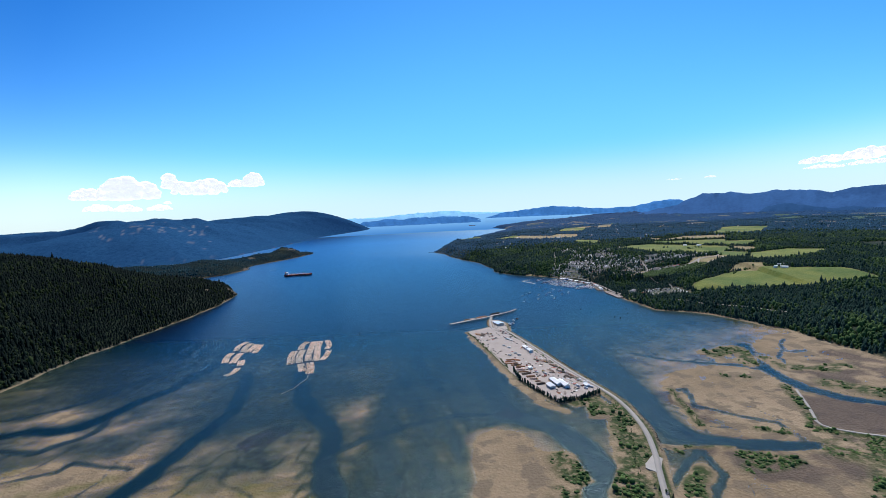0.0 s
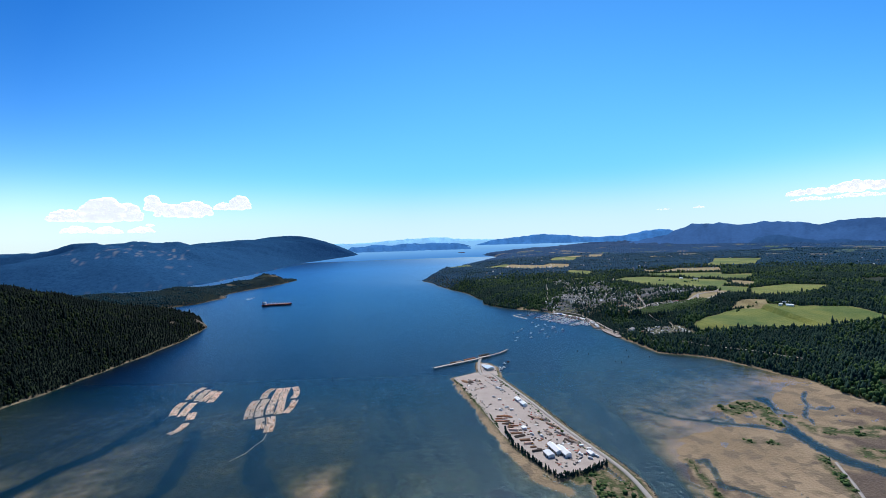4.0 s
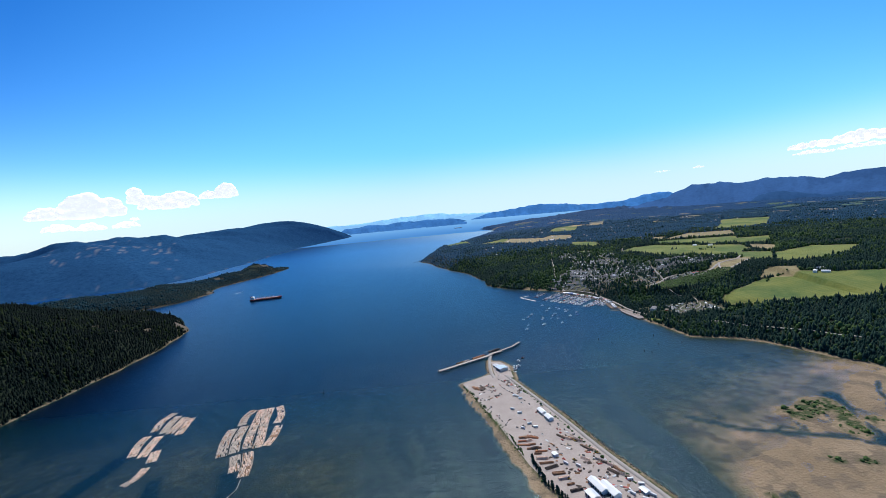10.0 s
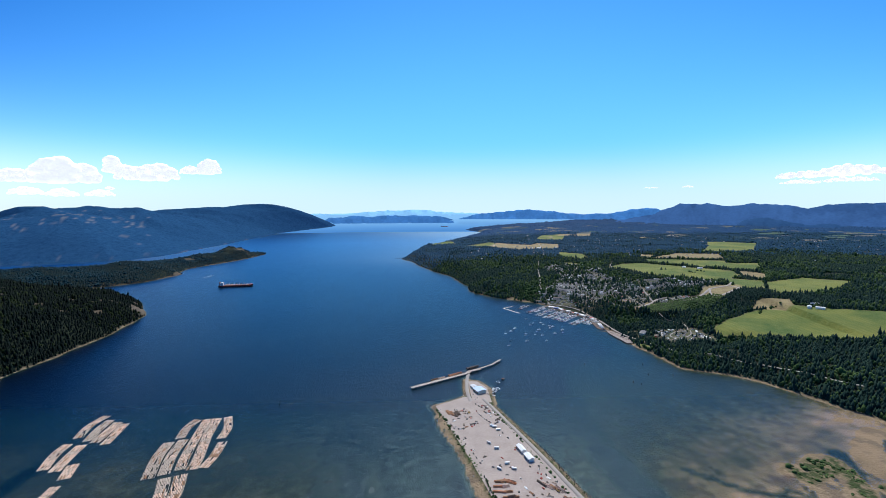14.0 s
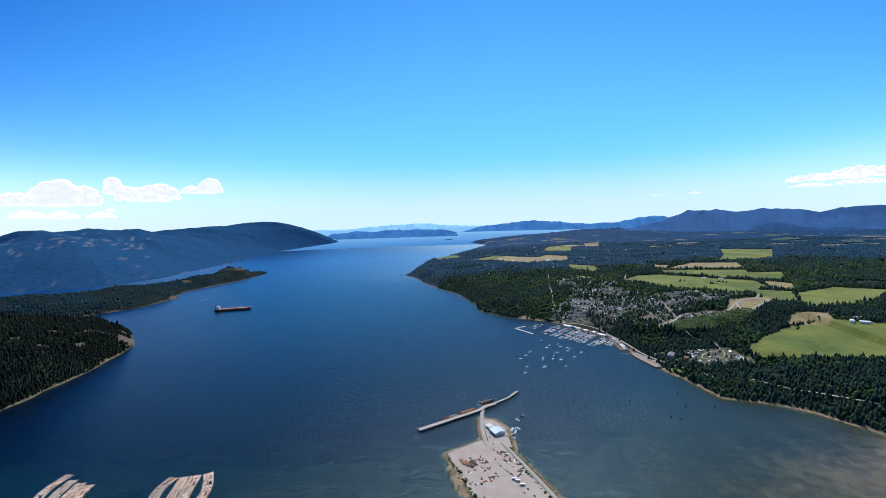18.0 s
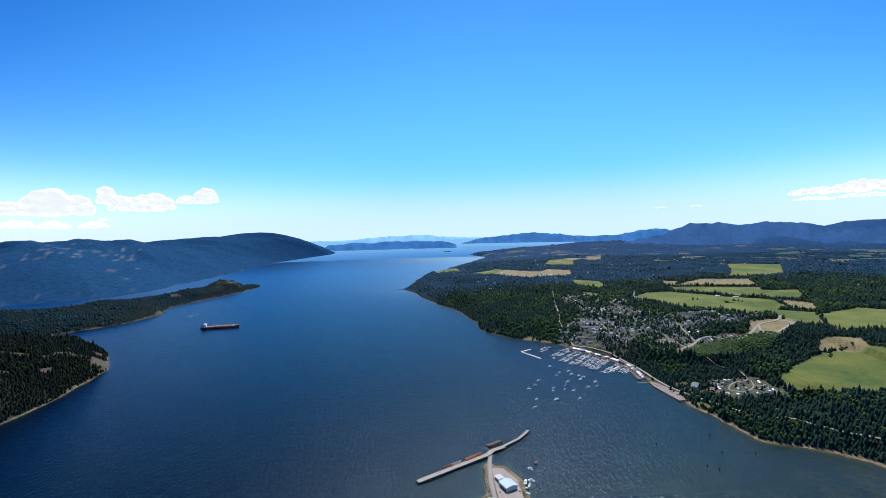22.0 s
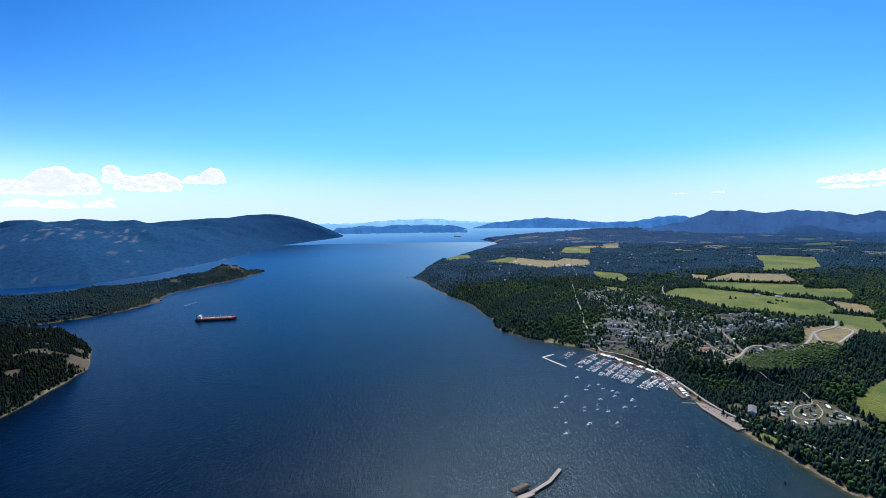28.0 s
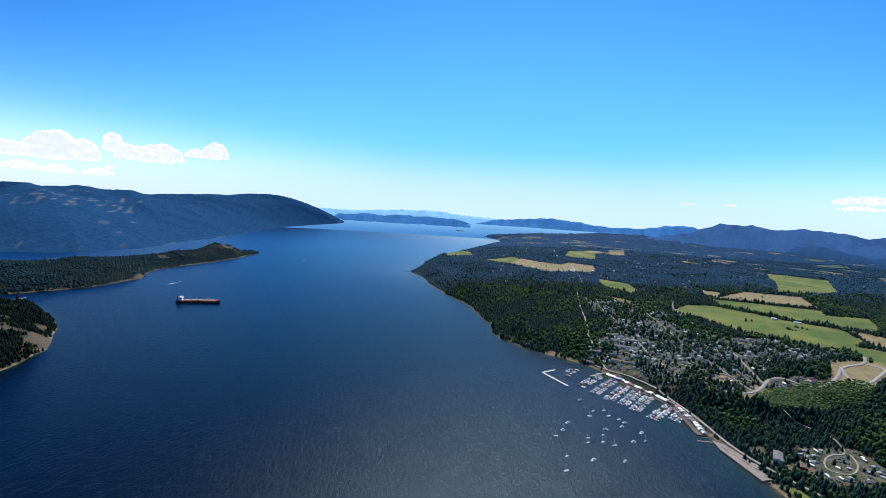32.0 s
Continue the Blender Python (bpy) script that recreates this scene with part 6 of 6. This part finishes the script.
for i, (outer, inner) in enumerate((((432, 2424), (500, 2505)), ((462, 2345), (575, 2462)), ((492, 2302), (600, 2420)), ((513, 2256), (622, 2378)), ((543, 2228), (640, 2340)), ((566, 2198), (660, 2305)),
                                    ((590, 2150), (690, 2245)), ((648, 2150), (712, 2215)))):
    float_dock([inner, outer], 3.2, "timber marina float with boats on both sides")
    d = math.hypot(outer[0] - inner[0], outer[1] - inner[1])
    ux, uy = (outer[0] - inner[0]) / d, (outer[1] - inner[1]) / d
    turn = math.degrees(math.atan2(ux, -uy))
    for sgn in (-1, 1):
        s = 14.0
        while s < d - 2:
            if rand.random() < (0.74 if i else 0.6):
                k = rand.choice((0, 0, 2, 3, 3, 4, 1, 5, 6)) if i not in (3, 6) else rand.choice((3, 4, 5, 6, 0))
                float_boat(k, inner[0] + ux * s + sgn * uy * 9, inner[1] + uy * s - sgn * ux * 9, turn + (0 if sgn < 0 else 180) + rand.uniform(-6, 6))
            s += rand.uniform(5.4, 8.4)
for x, y in ((714, 2147), (718, 2126), (712, 2110), (708, 2091), (704, 2073), (726, 2165), (730, 2185), (700, 2048)):
    float_dock([(x + 14, y + 2), (x - rand.uniform(16, 34), y - 6)], 2.6, "short timber jetty off the village shore")
    if rand.random() < 0.6:
        float_boat(rand.choice((2, 3, 5)), x - 18, y - 10, 190)
float_dock([(700, 2046), (653, 2052)], 3, "long low boat-launch jetty", CONCRETE)
pier("pier", [(585, 2473), (520, 2432)], 7, "timber wharf reaching out between the marina floats", 3.0)
pier("pier", [(-170, 4470), (-260, 4490)], 6, "small timber jetty below the wooded headland", 3.0)

rubble("rock_bank", [(684, 2010), (697, 1893), (724, 1880), (748, 1800), (760, 1740)], "grey rocks and driftwood along the shore strip", 10, 260, 3.2)
for i in range(26):
    f = rand.random()
    drift = part("log", LOGS[(SILVER_LOG, TIMBER, BROWN_LOG)[i % 3].name][i % 3], None, None)
    drift.name = "driftwood_log"
    drift.matrix_world = at(689 + 28 * f + rand.uniform(0, 14), 2020 - 120 * f, 4.0, rand.uniform(60, 140)) @ Matrix.Diagonal((rand.uniform(0.5, 1.1), 0.6, 0.6, 1))
    tagged(drift, "weathered driftwood log lying on the gravel strip", "log", "driftwood")

# boats under way with foam behind them
FOAM = material("white_foam", (0.72, 0.76, 0.78), 0.8, vary=0.15, size=4.0, fine=0.8)
for k, x, y, bx, by, long in ((3, -1460, 3551, -1476, 3440, 95), (4, -1110, 4780, -1126, 4700, 60), (3, -1824, 2990, -1830, 2960, 40)):
    turn = math.degrees(math.atan2(y - by, x - bx))
    float_boat(k, x, y, turn)
    wake = Shape().add([(-4, -1.2, 0.1), (-4, 1.2, 0.1), (-long, 4.5, 0.1), (-long, -4.5, 0.1), (-4, -0.9, 0.3), (-4, 0.9, 0.3), (-long, 2.5, 0.2), (-long, -2.5, 0.2)],
                       [(4, 5, 6, 7), (0, 3, 2, 1), (0, 1, 5, 4), (1, 2, 6, 5), (2, 3, 7, 6), (3, 0, 4, 7)])
    trail = new("wake", wake.mesh("wake", FOAM))
    trail.matrix_world = at(x, y, 0, turn)
    tagged(trail, "white foam trail behind a boat under way", "wake", "boat wakes")

# mooring dolphins standing off the flats
for i, (x, y) in enumerate(((-334, 1474), (560, 1560), (575, 1545), (650, 1690), (625, 1610), (480, 1700), (505, 1655), (690, 1600))):
    dolphin = thing("mooring_dolphin", x, y, 0, rand.uniform(0, 90), "cluster of dark timber piles standing in the bay", "mooring", "mooring dolphins")
    for a in range(3):
        part("pile", Shape().log((1.3 * math.cos(a * 2.1), 1.3 * math.sin(a * 2.1), -4), (0.35 * math.cos(a * 2.1), 0.35 * math.sin(a * 2.1), 7), 0.45, 6), TIMBER, dolphin)

# ---- houses ----
def house_proto(name, long, wide, high, wall, roof, label, wing):
    base = thing(name, 0, 0, 0, 0, label, "house", "village houses")
    part("wall", Shape().box(-long / 2, long / 2, -wide / 2, wide / 2, -3, high), wall, base)
    part("roof", Shape().gable(-long / 2 - 0.6, long / 2 + 0.6, -wide / 2 - 0.7, wide / 2 + 0.7, high - 0.1, high + wide * 0.28), roof, base)
    if wing:
        part("garage", Shape().box(long / 2 - 1, long / 2 + 5, -wide / 2 - 1.5, wide / 4, -3, high * 0.75), wall, base)
        part("garage_roof", Shape().gable(long / 2 - 1, long / 2 + 5.5, -wide / 2 - 2, wide / 4 + 0.5, high * 0.75, high * 0.75 + 1.6), roof, base)
    part("window", Shape().box(-long * 0.32, long * 0.32, -wide / 2 - 0.1, -wide / 2 + 0.1, high * 0.3, high * 0.62), GLASS, base)
    return base


HOUSES = [house_proto("house", 15, 10, 5.5, CREAM, GREY, "cream house with a grey shingle roof", True), house_proto("house", 13, 10, 5, WHITE, BROWN, "white house with a brown shingle roof", False),
          house_proto("house", 16, 11, 6, CREAM, LIGHT_ROOF, "house with a pale metal roof", True), house_proto("house", 12, 9, 4.5, WHITE, GREY, "small white house with a grey roof", False),
          house_proto("house", 14, 11, 5.5, GREY, GREY, "grey weatherboard house with a dark roof", True), house_proto("house", 14, 10, 5.5, WHITE, RED, "white house with a red roof", False)]
BUILT = set()


def set_house(k, x, y, z, turn, size=0.88):
    m = at(x, y, z, turn) @ Matrix.Scale(size, 4)
    if k not in BUILT:
        BUILT.add(k)
        HOUSES[k].matrix_world = m
    else:
        copy_thing(HOUSES[k], m)


spots = []
for outline, gap, chance in ((TOWN, 17.5, 0.82), (ESTATE, 17, 0.95), (LOTS, 15, 0.9), (PARK, 12.5, 0.85)):
    xs, ys = zip(*outline)
    gx0 = min(xs)
    u = np.arange(0, 1500, gap)
    px, py = np.meshgrid(u, u)
    a = 0.32 if outline is TOWN else 0.1
    x = (px - 200) * math.cos(a) + (py - 300) * math.sin(a) + gx0
    y = -(px - 200) * math.sin(a) + (py - 300) * math.cos(a) + min(ys)
    x, y = x.ravel() + rng.uniform(-6, 6, x.size), y.ravel() + rng.uniform(-6, 6, y.size)
    k = (inside_dist(x, y, outline) > 6) & off_roads(x, y, 9) & (rng.rand(x.size) < chance)
    spots += list(zip(x[k], y[k]))
spots.sort(key=lambda p: p[1])
near_spots, far_spots = spots[:290], spots[290:]
zs = height(np.array([p[0] for p in near_spots]), np.array([p[1] for p in near_spots]))
for (x, y), z in zip(near_spots, zs):
    set_house(rand.choice((2, 3, 1) if y < 2060 else (0, 1, 2, 3, 4, 5) if rand.random() < 0.4 else (0, 1, 1, 3, 4)), x, y, z, 18 + rand.choice((0, 90, 180, 270)) + rand.uniform(-12, 12), 0.7 if y < 2060 else rand.uniform(0.68, 0.92))
xs, ys = scatter(300, 4200, 3300, 6200, 120)
z = height(xs, ys)
keep = (z > 10) & (covers(xs, ys, z)["field"] < 0.5) & (rng.rand(xs.size) < 0.55) & (inside_dist(xs, ys, SOUTH) > 60)
far_spots = [p for p in far_spots] + list(zip(xs[keep], ys[keep]))
walls, roofs = Shape(), Shape()
zs = height(np.array([p[0] for p in far_spots]), np.array([p[1] for p in far_spots]))
pale = Shape()
for (x, y), z in zip(far_spots, zs):
    l, w, h = rand.uniform(9, 15), rand.uniform(7, 10), rand.uniform(4.5, 6.5)
    walls.box(x - l / 2, x + l / 2, y - w / 2, y + w / 2, z - 2, z + h)
    (pale if rand.random() < 0.2 else roofs).gable(x - l / 2 - 0.6, x + l / 2 + 0.6, y - w / 2 - 0.6, y + w / 2 + 0.6, z + h - 0.1, z + h + w * 0.28)
tagged(new("distant_houses", walls.mesh("distant_houses", CREAM)), "walls of many far village and farm houses", "houses", kind="stuff")
tagged(new("distant_roofs", roofs.mesh("distant_roofs", GREY)), "dark roofs of far village and farm houses", "houses", kind="stuff")
tagged(new("distant_roofs", pale.mesh("distant_roofs", LIGHT_ROOF)), "pale roofs of far village and farm houses", "houses", kind="stuff")

# waterfront row on piles
ROW = [(594, 2455), (620, 2419), (639, 2384), (659, 2343), (679, 2312), (694, 2275), (704, 2252), (708, 2236), (706, 2205), (704, 2176), (702, 2148), (697, 2107), (694, 2075)]
row = resample(ROW, 11)
paints = [(WHITE, LIGHT_ROOF, "white shop with a pale roof on the waterfront"), (CREAM, GREY, "cream boathouse on the waterfront"), (BLUE, BLUE, "blue-roofed workshop on the waterfront"), (WHITE, RED, "white cafe with a red roof on the waterfront"),
          (GREY, BROWN, "brown-roofed net loft on the waterfront"), (WHITE, WHITE, "long white store on the waterfront"), (RED, GREY, "red boat shed on the waterfront")]
for i, (x, y) in enumerate(row[:-1]):
    nx, ny = row[i + 1]
    turn = math.degrees(math.atan2(ny - y, nx - x))
    w, r, lab = paints[(2 if i in (3, 4) else 5 if i in (0, 5) else rand.choice((0, 1, 3, 4, 5, 6, 0)))]
    shed(x - 6, y - 6, turn + rand.uniform(-4, 4), rand.uniform(8, 11), rand.uniform(8, 17), rand.uniform(3.2, 6), w, r, lab, 2, 2.0, 2.6, "shop", "waterfront row")
boardwalk = thing("boardwalk", ROW[0][0], ROW[0][1], 0, 0, "timber boardwalk on piles along the waterfront", "boardwalk")
for (ax, ay), (bx, by) in zip(ROW[:-1], ROW[1:]):
    d = math.hypot(bx - ax, by - ay)
    nx, ny = -(by - ay) / d, (bx - ax) / d
    ox, oy = ROW[0]
    q = [(ax - ox + nx * 2, ay - oy + ny * 2), (ax - ox - nx * 26, ay - oy - ny * 26), (bx - ox - nx * 26, by - oy - ny * 26), (bx - ox + nx * 2, by - oy + ny * 2)]
    part("deck", Shape().prism(q, 1.6, 2.4), TIMBER, boardwalk)
    for s in (-24, -14, -4):
        part("pile", Shape().tube(ax - ox + nx * s, ay - oy + ny * s, -4, 1.7, 0.5, 6), TIMBER, boardwalk)

# larger blocks
shed(790, 1974, 54, 46, 17, 11, CREAM, GREY, "long grey-roofed hotel above the shore road", 7, 2.5, name="hotel")
shed(828, 1950, 54, 30, 12, 5, RED, BROWN, "low brown hall beside the hotel", 5, 2, name="hall")
for x, y, t in ((690, 2625, -20), (655, 2530, -30), (600, 2612, -25), (560, 2560, -35), (700, 2760, -18), (690, 2700, -18), (735, 2610, -20), (760, 2690, -18)):
    shed(x, y, t, rand.uniform(38, 55), 13, 8, CREAM, rand.choice((GREY, BROWN)), "long terraced housing block on the hillside", 8, 2.5, name="terrace", group="terraced blocks")
for x, y in ((1480, 2010), (1500, 2060), (1455, 2030), (1120, 3115), (960, 4330), (1000, 4300), (1030, 4360), (1560, 3020), (1620, 2960)):
    shed(x, y, rand.uniform(0, 180), rand.uniform(18, 30), 12, 6, WHITE, rand.choice((LIGHT_ROOF, WHITE)), "white farm building among the fields", 3, 2.5, name="barn", group="farm buildings")

# ---- single trees near the yard and the marsh ----
def tree_proto(kind, seed):
    r = random.Random(seed)
    base = thing("fir_tree" if kind else "leafy_tree", 0, 0, 0, 0, "dark green fir standing at the yard's edge" if kind else "leafy green tree at the yard's edge", "tree", "trees at the yard")
    h = r.uniform(11, 14)
    trunk = Shape().tube(0, 0, -0.5, h * 0.6, 0.35, 6, 0.4)
    for a in range(4):
        trunk.log((0, 0, h * (0.25 + 0.08 * a)), (1.6 * math.cos(a * 1.7), 1.6 * math.sin(a * 1.7), h * (0.4 + 0.1 * a)), 0.12, 4)
    part("trunk", trunk, BARK, base)
    crown = Shape()
    for i in range(46):
        f = r.uniform(0.12 if kind else 0.3, 1)
        rad = (1.05 - f) * 3.6 if kind else 3.9 * math.sqrt(max(0.05, 1 - (2 * f - 1.25) ** 2))
        a, q = r.uniform(0, 6.28), rad * math.sqrt(r.random())
        s = r.uniform(0.7, 1.5)
        crown.add([(v[0] * s * r.uniform(0.7, 1.3) + q * math.cos(a), v[1] * s * r.uniform(0.7, 1.3) + q * math.sin(a), v[2] * s * 0.8 + f * h) for v in ICO_V], [tuple(f3) for f3 in ICO_F])
    part("crown", crown, FIR if kind else LEAF, base)
    return base


TREES = [tree_proto(1, 1), tree_proto(1, 2), tree_proto(0, 3), tree_proto(0, 4)]
planted = set()


def plant(k, x, y, size=1.0):
    m = at(x, y, lift(x, y) - 0.2, rand.uniform(0, 360)) @ Matrix.Scale(size * rand.uniform(0.8, 1.15), 4)
    if k not in planted:
        planted.add(k)
        TREES[k].matrix_world = m
    else:
        copy_thing(TREES[k], m @ Matrix.Identity(4))


for pts, gap, choice, size in (([(134, 1075), (142, 1010), (165, 955), (196, 892)], 2.9, (0, 1, 1), 0.85), ([(200, 882), (250, 898), (298, 924)], 2.9, (0, 1, 0), 0.85), ([(204, 887), (252, 903), (299, 929)], 5, (0, 1, 2), 0.8), ([(110, 1160), (124, 1090)], 5, (2, 3, 0), 0.5),
                         ([(312, 870), (300, 770), (262, 640), (235, 570)], 9, (2, 3, 2), 0.38), ([(246, 1180), (272, 1090)], 22, (2, 3), 0.5), ([(449, 936), (442, 860), (430, 780)], 7, (2, 3), 0.36),
                         ([(700, 925), (735, 905), (800, 870)], 11, (2, 3, 3), 0.3), ([(270, 600), (285, 560)], 7, (0, 1, 2), 0.6)):
    for x, y in resample(pts, gap):
        plant(rand.choice(choice), x + rand.uniform(-2.5, 2.5), y + rand.uniform(-2.5, 2.5), size)

# ---- clouds ----
# sunlight scattered within the clouds is put in as a white glow
CLOUD = bpy.data.materials.new("cloud")
CLOUD.use_nodes = True
b = CLOUD.node_tree.nodes["Principled BSDF"]
b.inputs["Base Color"].default_value, b.inputs["Roughness"].default_value = (0.55, 0.55, 0.55, 1), 1.0
b.inputs["Specular IOR Level"].default_value = 0.0
b.inputs["Emission Color"].default_value, b.inputs["Emission Strength"].default_value = (0.95, 0.96, 1.0, 1), 0.83
bm = bmesh.new()
bmesh.ops.create_icosphere(bm, subdivisions=2, radius=1.0)
PUFF_V, PUFF_F = np.array([v.co[:] for v in bm.verts]), np.array([[v.index for v in f.verts] for f in bm.faces])
bm.free()


def cloud(lumps, dist, label, seed):
    """lumps: bearing, height over the eye and half width and half height, in degrees."""
    r = np.random.RandomState(seed)
    verts, faces, n = [], [], 0
    deg = dist * math.pi / 180
    for az, el, w, h in lumps:
        for i in range(int(48 * w / 0.8) + 12):
            a = r.uniform(-1, 1)
            t = r.rand() ** 0.8 * math.sqrt(max(0.02, 1 - a * a))
            s = r.uniform(0.24, 0.62) * h * deg * (1.1 - 0.5 * abs(a))
            cx, cz, cy = a * w * deg, t * h * deg * 1.35 - h * deg * 0.5, r.uniform(-0.4, 0.4) * w * deg
            v = PUFF_V * s * (1 + 0.22 * (r.rand(len(PUFF_V), 1) - 0.5)) * (1.25, 1.1, 0.85)
            v = v + (cx, cy, cz)
            v[:, 2] = np.maximum(v[:, 2], -h * deg * 0.75 + 0.15 * (v[:, 2] + h * deg * 0.75))
            t0 = math.radians(az)
            x = v[:, 0] * math.cos(t0) + (dist + v[:, 1]) * math.sin(t0)
            y = -v[:, 0] * math.sin(t0) + (dist + v[:, 1]) * math.cos(t0)
            verts.append(np.stack([x + MID[0], y + MID[1], v[:, 2] + MID[2] + math.tan(math.radians(el)) * dist], -1) * K)
            faces.append(PUFF_F + n)
            n += len(PUFF_V)
    ob = new("cloud", fill_mesh("cloud", np.concatenate(verts), np.concatenate(faces), [CLOUD], smooth=True))
    merge = ob.modifiers.new("merge", "REMESH")
    merge.mode, merge.voxel_size, merge.use_smooth_shade = "VOXEL", 4.2, True
    soft = ob.modifiers.new("soft", "SMOOTH")
    soft.factor, soft.iterations = 0.5, 8
    return tagged(ob, label, "cloud", "fair-weather clouds", "structure")


cloud([(-41.5, 3.0, 1.6, 0.7), (-38.6, 3.4, 2.0, 1.3), (-36.6, 3.3, 1.2, 1.0)], 9300, "large white heaped cloud with a grey base", 1)
cloud([(-34.2, 4.3, 0.7, 0.9), (-32.8, 3.6, 1.2, 0.8), (-30.4, 3.7, 1.9, 1.0)], 9300, "white heaped cloud with a raised shoulder", 2)
cloud([(-27.2, 4.2, 1.0, 0.5), (-25.4, 4.5, 1.1, 0.9)], 9300, "small white puffy cloud", 3)
cloud([(-41.0, 1.6, 1.2, 0.42), (-38.4, 1.5, 1.3, 0.42)], 9400, "low row of white cloud puffs", 4)
cloud([(-35.4, 1.5, 1.2, 0.40), (-34.6, 2.1, 0.4, 0.2)], 9400, "low flat white cloud", 5)
cloud([(41.5, 3.2, 2.2, 0.40), (45.0, 3.4, 2.6, 0.55)], 9300, "long flat white cloud bank", 6)
cloud([(41.2, 2.5, 1.6, 0.25), (44.8, 2.6, 2.2, 0.25)], 9300, "thin low white cloud streak", 7)
cloud([(31.3, 2.35, 0.6, 0.16), (27.6, 2.3, 0.9, 0.13)], 9400, "faint small clouds over the hills", 8)
